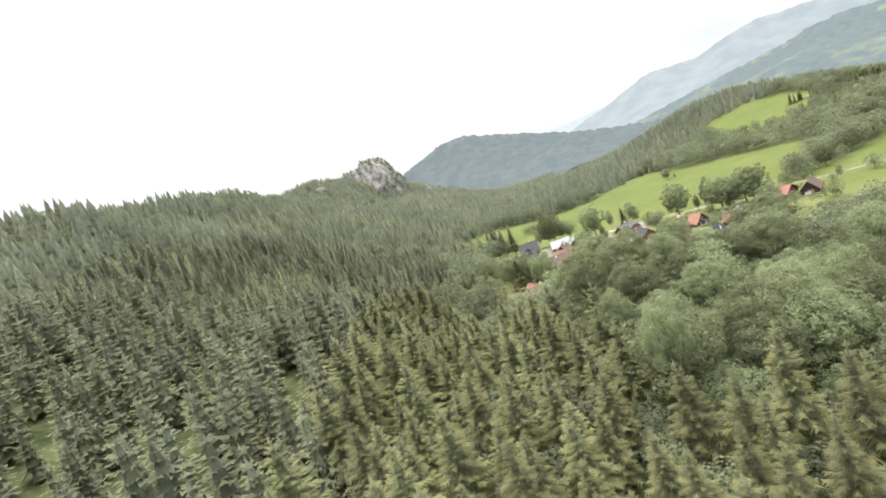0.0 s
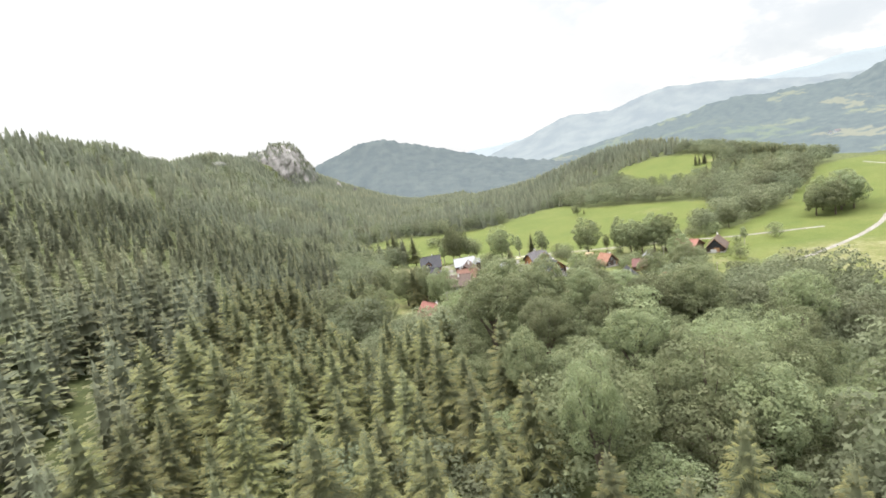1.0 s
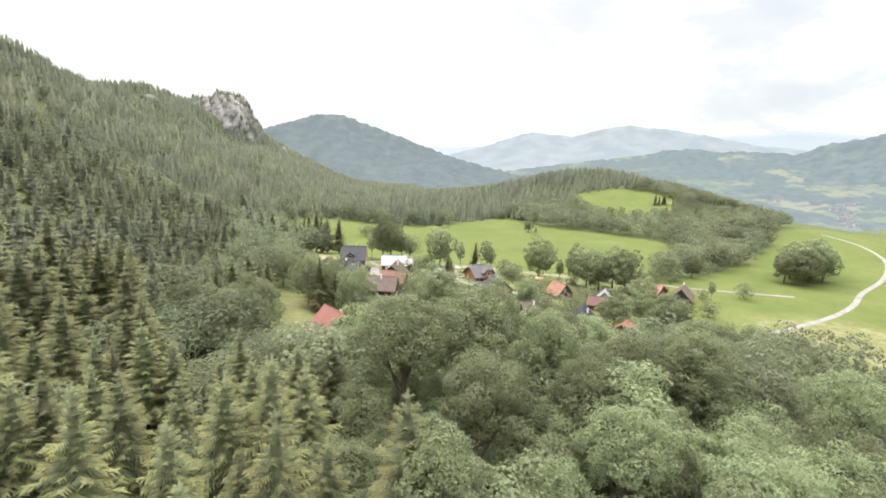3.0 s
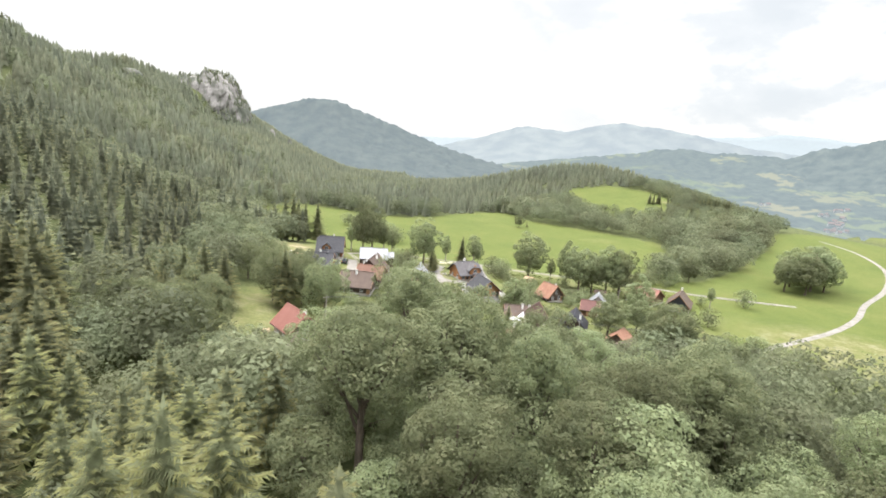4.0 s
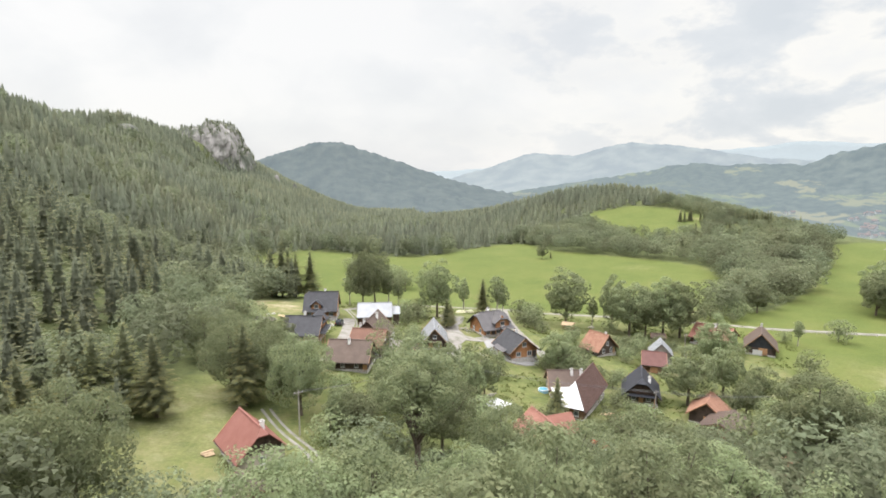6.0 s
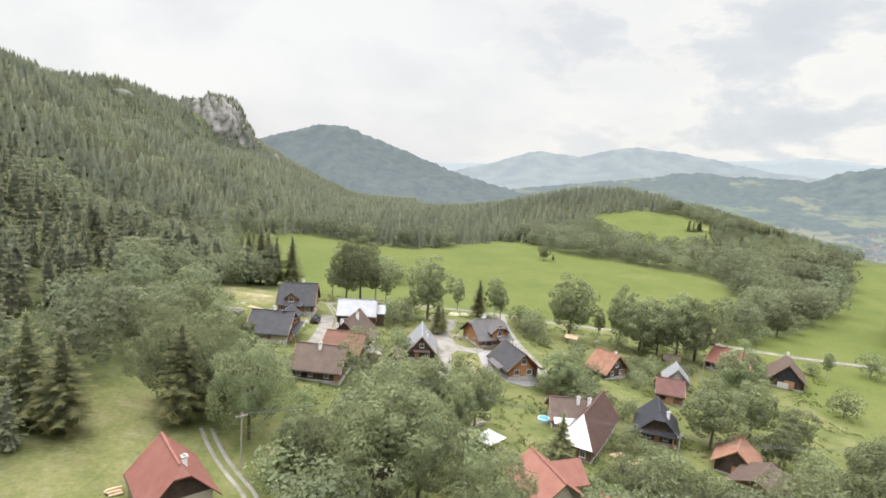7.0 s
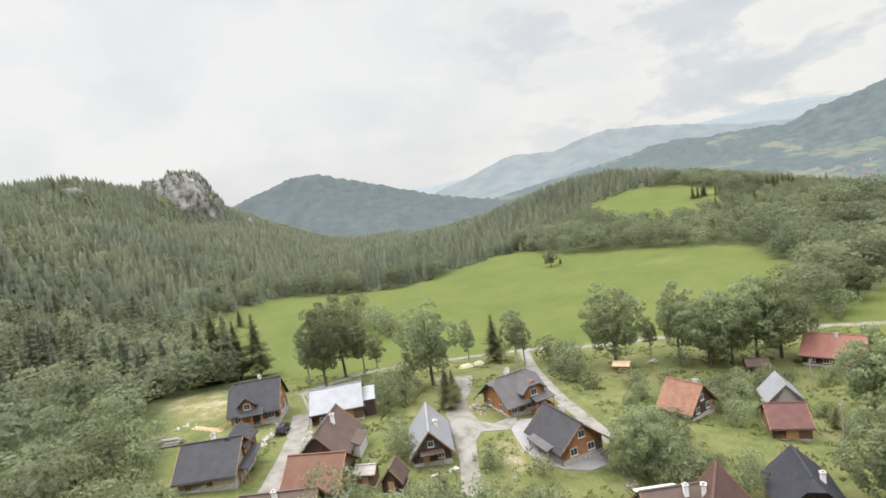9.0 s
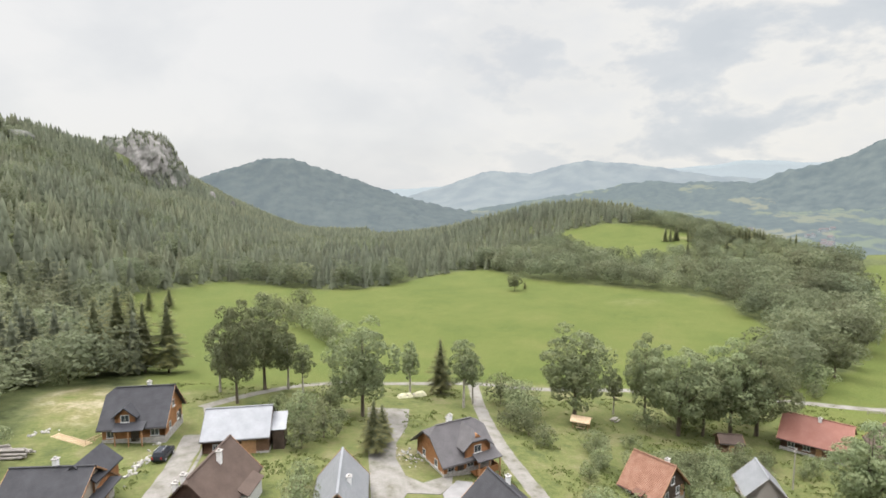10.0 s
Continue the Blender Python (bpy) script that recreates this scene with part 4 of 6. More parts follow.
STONEWALL = material("stone_plinth", [(0.3, (0.22, 0.21, 0.19)), (0.7, (0.42, 0.40, 0.37))], 2.5, 0.9, fine=0.3, bump=0.6)
WHITE = material("white_paint", shades((0.459, 0.459, 0.447), 0.9, 1.06), 1.5, 0.55, fine=0.05, bump=0.1)
CHIMNEY = material("limewashed_chimney", shades((0.72, 0.72, 0.70), 0.92, 1.04), 1.5, 0.8, fine=0.06, bump=0.1)
TRIM = material("timber_trim", shades((0.30, 0.17, 0.09), 0.8, 1.2), 2, 0.6, fine=0.15, bump=0.2)
DARK_TRIM = material("dark_trim", shades((0.05, 0.04, 0.035), 0.8, 1.3), 2, 0.6, fine=0.1, bump=0.1)
BRICK = material("chimney_brick", [(0.3, (0.24, 0.11, 0.075)), (0.7, (0.36, 0.19, 0.13))], 4, 0.9, fine=0.2, bump=0.5)
GLASS = material("window_glass", shades((0.035, 0.042, 0.05), 0.8, 1.2), 1, 0.08, fine=0.0, bump=0, spec=0.6)
SAWN = material("sawn_timber", [(0.3, (0.40, 0.28, 0.17)), (0.7, (0.56, 0.43, 0.29))], 2.5, 0.8, fine=0.2, bump=0.3)
GREY_WOOD = material("weathered_wood", [(0.3, (0.19, 0.175, 0.155)), (0.7, (0.34, 0.31, 0.28))], 1.5, 0.9, fine=0.25, bump=0.5, stretch_by=(1, 6, 6))


def finish(bm, mat):
    mesh = bpy.data.meshes.new("m")
    bmesh.ops.recalc_face_normals(bm, faces=bm.faces)
    bm.to_mesh(mesh)
    bm.free()
    mesh.materials.append(mat)
    return mesh


def part(name, bm, mat, parent, label="", at=None):
    """Link a bmesh as one mesh object under a thing or a part."""
    mesh = finish(bm, mat)
    mesh.name = name
    ob = new(name, mesh)
    ob.parent = parent
    if at is not None:
        ob.matrix_basis = at
    return tagged(ob, label) if label else ob


def box(sx, sy, sz, at=None, bevel=0.0):
    """A block standing on its base centre, edges eased."""
    bm = bmesh.new()
    bmesh.ops.create_cube(bm, size=1, matrix=Matrix.Translation((0, 0, sz / 2)) @ Matrix.Diagonal((sx, sy, sz, 1)))
    if bevel:
        bmesh.ops.bevel(bm, geom=bm.edges[:], offset=bevel, segments=1, affect="EDGES")
    if at is not None:
        bm.transform(at)
    return bm


def merged(*bms):
    out = bmesh.new()
    for b in bms:
        mesh = bpy.data.meshes.new("t")
        b.to_mesh(mesh)
        b.free()
        out.from_mesh(mesh)
        bpy.data.meshes.remove(mesh)
    return out


def rod(r0, r1, h, at=None, sides=10):
    bm = bmesh.new()
    bmesh.ops.create_cone(bm, cap_ends=True, segments=sides, radius1=r0, radius2=r1, depth=h, matrix=Matrix.Translation((0, 0, h / 2)))
    if at is not None:
        bm.transform(at)
    return bm


def gable_body(L, W, he, hr, down=1.6, hip0=0.0, hip1=0.0, out=0.6):
    """Walls with gable tops as one closed prism; under a hip the gable stops at its foot and leans back below it."""
    bm = bmesh.new()
    x, y = L / 2, W / 2
    ends = []
    for sx, hip in ((-1, hip0), (1, hip1)):
        k = min(hip * 0.75, y * 0.98)
        zk = he + (hr - he) * (1 - k / y) - (0.02 if hip else 0)
        peak = sx * (x - (max(0.0, hip - out) + 0.1 if hip else 0))
        loop = [(sx * x, -y, -down), (sx * x, y, -down), (sx * x, y, he)]
        loop += [(sx * x, k, zk), (peak, 0, hr), (sx * x, -k, zk)] if hip else [(sx * x, 0, hr)]
        loop += [(sx * x, -y, he)]
        v = [bm.verts.new(p) for p in loop]
        if hip:
            bm.faces.new((v[0], v[1], v[2], v[3], v[5], v[6]))
            bm.faces.new((v[3], v[4], v[5]))
            ends.append(([v[0], v[6], v[5], v[4]], [v[1], v[2], v[3], v[4]]))
        else:
            bm.faces.new(v)
            ends.append(([v[0], v[4], v[3]], [v[1], v[2], v[3]]))
    for side in (0, 1):
        a, b = ends[0][side], ends[1][side]
        bm.faces.new(a + b[::-1])
    bm.faces.new((ends[0][0][0], ends[0][1][0], ends[1][1][0], ends[1][0][0]))
    bmesh.ops.triangulate(bm, faces=bm.faces)
    return bm


def roof_shell(L, W, he, hr, over, gable_over, hip0=0.0, hip1=0.0, thick=0.2):
    """Two slopes with overhangs; hip0 and hip1 clip the gables at either end."""
    slope = (hr - he) / (W / 2)
    X, Y = L / 2 + gable_over, W / 2 + over
    ze = he - slope * over + 0.06
    zr = hr + 0.06
    bm = bmesh.new()

    def clip(h):
        return h * 0.75, zr - h * 0.75 * slope
    top = []
    for s in (-1, 1):
        loop = [(-X, s * Y, ze), (X, s * Y, ze)]
        if hip1:
            yc, zc = clip(hip1)
            loop += [(X, s * yc, zc), (X - hip1, 0, zr)]
        else:
            loop += [(X, 0, zr)]
        if hip0:
            yc, zc = clip(hip0)
            loop += [(-X + hip0, 0, zr), (-X, s * yc, zc)]
        else:
            loop += [(-X, 0, zr)]
        top.append(loop)
    for sx, hip in ((1, hip1), (-1, hip0)):
        if hip:
            yc, zc = clip(hip)
            top.append([(sx * X, -yc, zc), (sx * X, yc, zc), (sx * (X - hip), 0, zr)])
    for loop in top:
        bm.faces.new([bm.verts.new(p) for p in loop])
    bmesh.ops.remove_doubles(bm, verts=bm.verts, dist=0.001)
    bmesh.ops.recalc_face_normals(bm, faces=bm.faces)
    if sum(f.normal.z for f in bm.faces) < 0:
        bmesh.ops.reverse_faces(bm, faces=bm.faces)
    low = bmesh.ops.extrude_face_region(bm, geom=bm.faces[:])
    for g in low["geom"]:
        if isinstance(g, bmesh.types.BMVert):
            g.co.z += thick
    return bm


def window(parent, m, w=0.9, h=1.1, frame_mat=None, name="window"):
    """A framed window with sill, set on a wall: m is its place with -y outwards."""
    bars = [box(w + 0.16, 0.10, 0.09, pose(0, -0.03, -0.05)), box(w + 0.16, 0.10, 0.09, pose(0, -0.03, h - 0.04)),
            box(0.09, 0.10, h, pose(-w / 2, -0.03, 0)), box(0.09, 0.10, h, pose(w / 2, -0.03, 0)), box(0.05, 0.08, h, pose(0, -0.03, 0))]
    win = part(name, merged(*bars), frame_mat or WHITE, parent, "", m)
    part("pane", box(w - 0.04, 0.03, h - 0.04, pose(0, -0.025, 0.02)), GLASS, win)
    part("sill", box(w + 0.3, 0.18, 0.05, pose(0, -0.09, -0.10)), frame_mat or WHITE, win)
    return win


def chimney(parent, x, y, z0, z1, w=0.55, mat=None):
    c = part("chimney", box(w, w, z1 - z0, pose(x, y, z0), 0.02), mat or CHIMNEY, parent, "" if mat else "white-plastered chimney")
    part("chimney_cap", merged(box(w + 0.22, w + 0.22, 0.1, pose(x, y, z1)), box(w * 0.55, w * 0.55, 0.22, pose(x, y, z1 + 0.1))), STONEWALL if mat is None else WHITE, c)
    return c


SIDES = {"front": lambda L, W: pose(0, -W / 2, 0), "back": lambda L, W: pose(0, W / 2, 0, 0, 0, 180),
         "left": lambda L, W: pose(-L / 2, 0, 0, 0, 0, -90), "right": lambda L, W: pose(L / 2, 0, 0, 0, 0, 90)}


def house(name, label, x, y, ang, L, W, he, hr, roof, wall, over=0.7, gable_over=0.6, hip0=0.0, hip1=0.0, windows=(), doors=(),
          chimneys=(), plinth=0.5, lift=0.0, gable_mat=None, category="house", frame_mat=None, trim=None):
    """A gabled timber house whose ridge runs along its own x; returns the thing, parts under it."""
    m = pose(x, y, 0, 0, 0, ang)
    corners = [m @ Vector((sx * L / 2, sy * W / 2, 0)) for sx in (-1, 1) for sy in (-1, 1)]
    z0 = sum(float(gz(c.x, c.y)) for c in corners) / 4 + lift
    ob = tagged(new(name), label, category)
    ob.matrix_basis = pose(x, y, z0, 0, 0, ang)
    part("wall", gable_body(L, W, he, hr, 0.1, hip0, hip1, gable_over), wall, ob)
    if plinth:
        part("plinth", box(L + 0.14, W + 0.14, plinth + 2.2, pose(0, 0, -2.2), 0.03), STONEWALL, ob, "grey stone base")
    part("roof", roof_shell(L, W, he, hr, over, gable_over, hip0, hip1), roof, ob)
    part("ridge_cap", box(L + 2 * gable_over - hip0 - hip1, 0.34, 0.10, pose((hip0 - hip1) / 2, 0, hr + 0.24), 0.03), roof, ob)
    slope = math.degrees(math.atan2(hr - he, W / 2))
    run = math.hypot(hr - he, W / 2) + over / math.cos(radians(slope))
    for sx, hip in ((-1, hip0), (1, hip1)):
        if hip:
            continue
        for sy in (-1, 1):
            a = pose(sx * (L / 2 + gable_over - 0.03), 0, hr + 0.02) @ pose(0, 0, 0, -sy * slope if sy > 0 else slope, 0, 0)
            part("bargeboard", box(0.06, run, 0.22, a @ pose(0, sy * run / 2, 0)), trim or TRIM, ob)
    for sy in (-1, 1):
        part("gutter", rod(0.07, 0.07, L + 2 * gable_over, pose(-L / 2 - gable_over, sy * (W / 2 + over + 0.05), he - (hr - he) / (W / 2) * over + 0.06, 0, 90, 0), 6), trim or DARK_TRIM, ob)
    if gable_mat:
        for sx, hip in ((-1, hip0), (1, hip1)):
            k = hip * 0.75
            if k > W * 0.45:
                continue
            bm = bmesh.new()
            d = sx * (L / 2 + 0.03)
            zk = he + (hr - he) * (1 - 2 * k / W) - 0.03
            f = [bm.verts.new(p) for p in ((d, -W / 2, he), (d, W / 2, he)) + (((d, k, zk), (d, -k, zk)) if hip else ((d, 0, hr),))]
            g = [bm.verts.new((p.co.x - sx * 0.05, p.co.y, p.co.z)) for p in f]
            bm.faces.new(f)
            bm.faces.new(g)
            for k in range(len(f)):
                bm.faces.new((f[k], f[(k + 1) % len(f)], g[(k + 1) % len(f)], g[k]))
            part("gable", bm, gable_mat, ob, "boarded gable")
    for side, u, z, w, h in windows:
        window(ob, SIDES[side](L, W) @ pose(u, 0, z), w, h, frame_mat)
    for side, u, w, h in doors:
        d = part("door", box(w, 0.10, h, pose(0, -0.02, 0)), TRIM if wall is not LOG else DARK_TRIM, ob, "", SIDES[side](L, W) @ pose(u, 0, 0.1))
        part("handle", rod(0.03, 0.03, 0.14, pose(w * 0.36, -0.11, h * 0.48), 6), GREY_WOOD, d)
    for cx, cy, top in chimneys:
        z = hr - abs(cy) * (hr - he) / (W / 2)
        chimney(ob, cx, cy, z - 0.5, z + top)
    return ob


def dormer(ob, x, W, he, hr, width, front, peak, roof, wall, sy=-1, glazed=True, hip=0.0):
    """A cross gable standing out of one slope of the roof."""
    inner = 0.0
    depth = front - inner
    at = pose(x, sy * (inner + depth / 2), 0, 0, 0, 90)
    d = part("dormer", gable_body(depth, width, peak - width * 0.42, peak, -he + 0.2), wall, ob, "", at)
    part("dormer_roof", roof_shell(depth, width, peak - width * 0.42, peak, 0.45, 0.45, hip1=hip if sy > 0 else 0, hip0=hip if sy < 0 else 0), roof, d)
    if glazed:
        window(d, pose(sy * depth / 2, 0, peak - width * 0.42 - 0.9, 0, 0, 90 if sy > 0 else -90), min(1.2, width * 0.4), 1.1)
    return d


def lean_to(ob, name, x0, x1, y0, y1, z0, z1, roof, posts=True, wall=None, label=""):
    """A lower roof leaning on a side, on posts or on a wall."""
    bm = bmesh.new()
    a = [bm.verts.new(p) for p in ((x0, y0, z0), (x1, y0, z0), (x1, y1, z1), (x0, y1, z1))]
    b = [bm.verts.new((p.co.x, p.co.y, p.co.z + 0.12)) for p in a]
    bm.faces.new(a)
    bm.faces.new(b)
    for k in range(4):
        bm.faces.new((a[k], a[(k + 1) % 4], b[(k + 1) % 4], b[k]))
    part(name, bm, roof, ob, label)
    low = (y0, z0) if z0 < z1 else (y1, z1)
    inset = 0.3 if low[0] < (y0 + y1) / 2 else -0.3
    if posts:
        for k in range(3):
            part("post", box(0.16, 0.16, low[1] + 1.5, pose(x0 + 0.3 + (x1 - x0 - 0.6) * k / 2, low[0] + inset, -1.45)), TRIM, ob)
    if wall:
        part("side_wall", box(abs(x1 - x0) - 0.6, abs(y1 - y0) - 0.5, min(z0, z1) + 1.4, pose((x0 + x1) / 2, (y0 + y1) / 2, -1.45)), wall, ob)


wins = lambda side, *us, z=1.0, w=0.9, h=1.1: tuple((side, u, z, w, h) for u in us)

h1 = house("chalet", "log chalet with a slate-grey roof and honey timber walls", 38.2, 296.8, -10, 9.4, 9.0, 3.0, 7.5, ROOF_GREY, LOG, hip0=1.2, hip1=0.0,
           windows=wins("front", -3.4, 3.2, w=1.2) + wins("right", -2, 2) + wins("right", 0, z=4.0), doors=(("right", 3.2, 1.1, 2.1), ("front", 0.2, 1.2, 2.1)), chimneys=((1.0, 0.5, 1.3),), plinth=0.7, lift=0.3)
dormer(h1, -1.2, 9.0, 3.0, 7.5, 3.0, 4.4, 5.6, ROOF_GREY, LOG)
lean_to(h1, "porch_roof", -2.6, 2.0, -6.2, -4.3, 2.5, 3.3, ROOF_GREY)
h2 = house("chalet", "log chalet with a dark slate roof and a cross gable", 32.6, 272.0, -15, 9.0, 9.2, 2.5, 6.0, ROOF_GREY, PLASTER,
           windows=wins("front", -3, 0.5, z=0.9) + wins("right", -1.5, 1.5), doors=(("right", 2.8, 1.0, 2.0),), chimneys=((0.2, 0.3, 1.3),), plinth=0.6, frame_mat=TRIM)
dormer(h2, 2.6, 9.2, 2.5, 6.0, 4.4, 5.6, 6.2, ROOF_GREY, LOG, sy=1)
lean_to(h2, "porch_roof", 4.4, 6.4, -3.6, 3.4, 2.2, 2.9, ROOF_GREY, True)
h3 = house("barn", "long timber barn with a bright tin roof", 53.7, 289.0, -9, 10.0, 9.0, 2.9, 5.9, ROOF_TIN, BROWN_LOG, over=0.5, gable_over=0.3,
           doors=(("front", 2, 2.2, 2.4), ("right", 0, 1.2, 2.1)), windows=wins("front", -3, z=1.2, w=0.7, h=0.8), plinth=0.4, category="barn", trim=DARK_TRIM)
lean_to(h3, "side_roof", 5.2, 7.6, -3.6, 0.6, 3.2, 4.6, ROOF_TIN, False, DARK_LOG, "bright tin lean-to roof")
h4 = house("cottage", "dark timber cottage with a brown sheet roof", 50.5, 269.4, 68, 11.2, 7.4, 2.8, 6.6, ROOF_BROWN, DARK_LOG, hip0=0.5,
           windows=wins("left", -1.6, 1.6, z=1.0) + wins("front", -2, 1.5), doors=(("front", 3.6, 1.0, 2.0),), chimneys=((0.6, -1.0, 1.7), (-4.2, 1.2, 1.2), (-4.5, 2.1, 1.2)), gable_mat=DARK_LOG)
lean_to(h4, "side_roof", -1.0, 4.2, -5.4, -3.8, 2.0, 2.8, ROOF_BROWN, False, WHITE)
h5 = house("cottage", "dark timber cottage with a wide red-brown roof", 48.4, 258.9, -25, 7.9, 8.0, 3.1, 6.0, ROOF_RUST, DARK_LOG,
           windows=wins("front", -3, -1, 1, 3, w=0.8) + wins("right", 0, z=3.6, w=0.7, h=0.8), doors=(("right", 1.6, 1.0, 2.0),), gable_mat=BROWN_LOG)
h6 = house("cottage", "long dark timber cottage under a brown roof", 43.0, 250.6, -20, 9.4, 8.0, 2.6, 6.0, ROOF_BROWN, DARK_LOG,
           windows=wins("front", -3.4, -1, 2.2, w=0.8), doors=(("front", 4.2, 1.0, 2.0),), chimneys=((-0.2, -0.8, 1.4),))
h7 = house("cabin", "steep cabin with a bright tin roof and dark gable", 66.5, 264.8, 78, 11.2, 6.0, 1.9, 5.3, ROOF_TIN, DARK_LOG, over=0.6, gable_over=0.5,
           windows=wins("left", 0, z=2.9, w=0.9, h=0.9) + wins("left", 1.4, z=0.9), doors=(("left", -1.0, 1.0, 2.0),), chimneys=((-1.0, -1.2, 1.0),), gable_mat=DARK_LOG)
lean_to(h7, "porch_roof", -7.2, -5.4, -1.8, 1.8, 2.2, 2.21, ROOF_BROWN)
h8 = house("chalet", "log chalet with light grey hipped roof and timber balcony", 86.0, 275.0, 10, 8.4, 9.0, 2.9, 6.3, ROOF_LIGHT_GREY, LOG, hip0=1.7, hip1=1.7, over=1.0, gable_over=0.8,
           windows=wins("front", -3, 0.4, w=1.1) + wins("left", -2, 2) + wins("right", 0), doors=(("front", -1.3, 1.1, 2.1),), chimneys=((-0.4, 0.4, 1.5), (-0.2, 1.4, 1.4)), plinth=0.8, lift=0.2)
dormer(h8, 1.4, 9.0, 2.9, 6.3, 4.6, 5.0, 6.1, ROOF_LIGHT_GREY, LOG, glazed=True, hip=1.7)
lean_to(h8, "porch_roof", 0.4, 4.8, -6.9, -4.4, 2.5, 3.2, ROOF_LIGHT_GREY)
part("balcony", merged(box(4.0, 0.08, 0.9, pose(2.5, -6.2, 0.2)), box(0.08, 2.2, 0.9, pose(4.5, -5.1, 0.2)), box(4.1, 2.4, 0.15, pose(2.5, -5.0, 0.05))), LOG, h8, "timber porch balustrade")
h9 = house("chalet", "honey log chalet with dark grey roof on a terrace", 87.0, 257.0, 96, 9.4, 7.4, 2.5, 5.6, ROOF_GREY, LOG, over=0.8, gable_over=0.7,
           windows=wins("left", -1.7, 1.5, w=1.2) + wins("left", 0, z=3.4, w=1.1) + wins("front", 2.5, -0.5, -3.5), doors=(("left", 2.9, 1.0, 2.1),), chimneys=((2.6, -1.6, 1.3),), plinth=0.6, lift=0.2)
lean_to(h9, "porch_roof", -3.0, 3.0, 3.6, 5.4, 2.5, 1.9, ROOF_LIGHT_GREY)
h10 = house("cottage", "timber cottage with a worn orange tile roof", 115.6, 263.2, -71, 6.2, 7.6, 2.1, 5.8, ROOF_TILE, DARK_LOG,
            windows=wins("front", -2.2, 0, 2.2) + wins("right", -1.6, 1.6) + wins("right", 0, z=3.0), doors=(("right", 2.9, 0.9, 1.9),), chimneys=((1.8, 0.6, 1.1),), gable_mat=DARK_LOG)
part("porch_roof", box(1.7, 1.3, 0.1, pose(0.2, -4.6, 2.0, 20, 0, 0)), ROOF_RUST, h10)
h11 = house("shed", "timber shed with a maroon sheet roof", 125.2, 250.8, -33, 5.8, 7.4, 2.4, 4.8, ROOF_MAROON, BROWN_LOG, over=0.5, gable_over=0.4, doors=(("front", 0, 1.8, 2.0),), category="shed", plinth=0.3)
h11b = house("shed", "old shed with a pale tin roof beside trees", 133.4, 259.0, 57, 6.6, 5.8, 2.4, 5.4, ROOF_TIN, GREY_WOOD, over=0.4, gable_over=0.3, category="shed", plinth=0.2, doors=(("left", 0, 1.2, 2.0),), trim=GREY_WOOD)
h12 = house("cottage", "black-roofed timber cottage with a clipped gable", 109.4, 233.6, 57, 8.4, 7.2, 2.4, 6.0, ROOF_BLACK, DARK_LOG, hip0=1.5, gable_over=0.9,
            windows=wins("left", -1.6, 1.6) + wins("back", -2, 2), doors=(("left", 0, 1.0, 2.0),), chimneys=((-1.4, -1.8, 1.5),), gable_mat=DARK_LOG)
lean_to(h12, "porch_roof", -5.9, -4.1, -3.2, 3.2, 2.3, 2.31, ROOF_BLACK)
h13 = house("cottage", "long cottage with a steep maroon-brown roof, half in tin", 91.6, 229.8, 45, 17.0, 5.9, 2.9, 6.7, ROOF_DARK_MAROON, BROWN_LOG, hip0=4.4,
            windows=wins("left", -1.5, 1.5) + wins("front", -5, -1.5, 2, 5.5), doors=(("front", 3.6, 1.0, 2.0),), chimneys=((3.6, 1.2, 1.5),), gable_mat=DARK_LOG)


def sheet(points, thick=0.05):
    """A sheet of metal laid over a roof slope."""
    bm = bmesh.new()
    a = [bm.verts.new(p) for p in points]
    b = [bm.verts.new((p[0], p[1], p[2] + thick)) for p in points]
    bm.faces.new(a)
    bm.faces.new(b)
    for k in range(len(a)):
        bm.faces.new((a[k], a[(k + 1) % len(a)], b[(k + 1) % len(a)], b[k]))
    return bm


on_roof = lambda x, y: (x, y, 7.0 - abs(y) * 1.288)
part("hip_sheet", sheet([(-9.2, -3.3, 2.74), (-9.2, 3.3, 2.74), (-4.7, 0, 7.0)]), WHITE, h13, "white sheet metal on the hipped end")
part("tin_sheet", sheet([on_roof(-9.1, 3.68), on_roof(-2.6, 3.68), on_roof(-2.6, 1.6), on_roof(-4.7, 0.05), on_roof(-9.1, 3.4)]), ROOF_TIN, h13, "dull grey tin sheets on one slope")
h13b = house("cottage", "low cottage wing with a brown sheet roof", 90.2, 235.6, -16, 6.8, 6.8, 2.6, 5.4, ROOF_BROWN, PLASTER, windows=wins("front", -2, 1), chimneys=((1.6, -0.9, 1.5),), doors=(("left", 0, 1.0, 2.0),))
lean_to(h13b, "porch_roof", -3.2, 2.4, 3.3, 5.4, 3.3, 2.6, WHITE, True, None, "white corrugated porch roof")
lean_to(h13b, "awning", -3.4, 0.8, -5.0, -3.4, 2.2, 2.75, WHITE, True, None, "white sheet awning")
h14 = house("barn", "grey-brown roofed barn with a black gable", 171.6, 261.4, 46, 11.0, 8.0, 2.5, 6.6, ROOF_BROWN, DARK_LOG, hip0=0.0, doors=(("left", 0.6, 2.4, 2.3),), chimneys=((4.6, 0.0, 1.0),), gable_mat=ROOF_BLACK, category="barn")
part("shutter", box(2.6, 0.06, 1.6, pose(-5.56, 0.8, 0.1, 0, 0, -90)), WHITE, h14, "white boarded lower gable")
h15 = house("house", "low house with a broad faded red roof", 163.0, 271.6, -60, 11.0, 11.0, 2.6, 5.8, ROOF_RED, BROWN_LOG, windows=wins("front", -3.6, -1, 3, w=1.1), doors=(("front", 1.0, 1.0, 2.0),), chimneys=((0.4, -0.6, 0.9),))
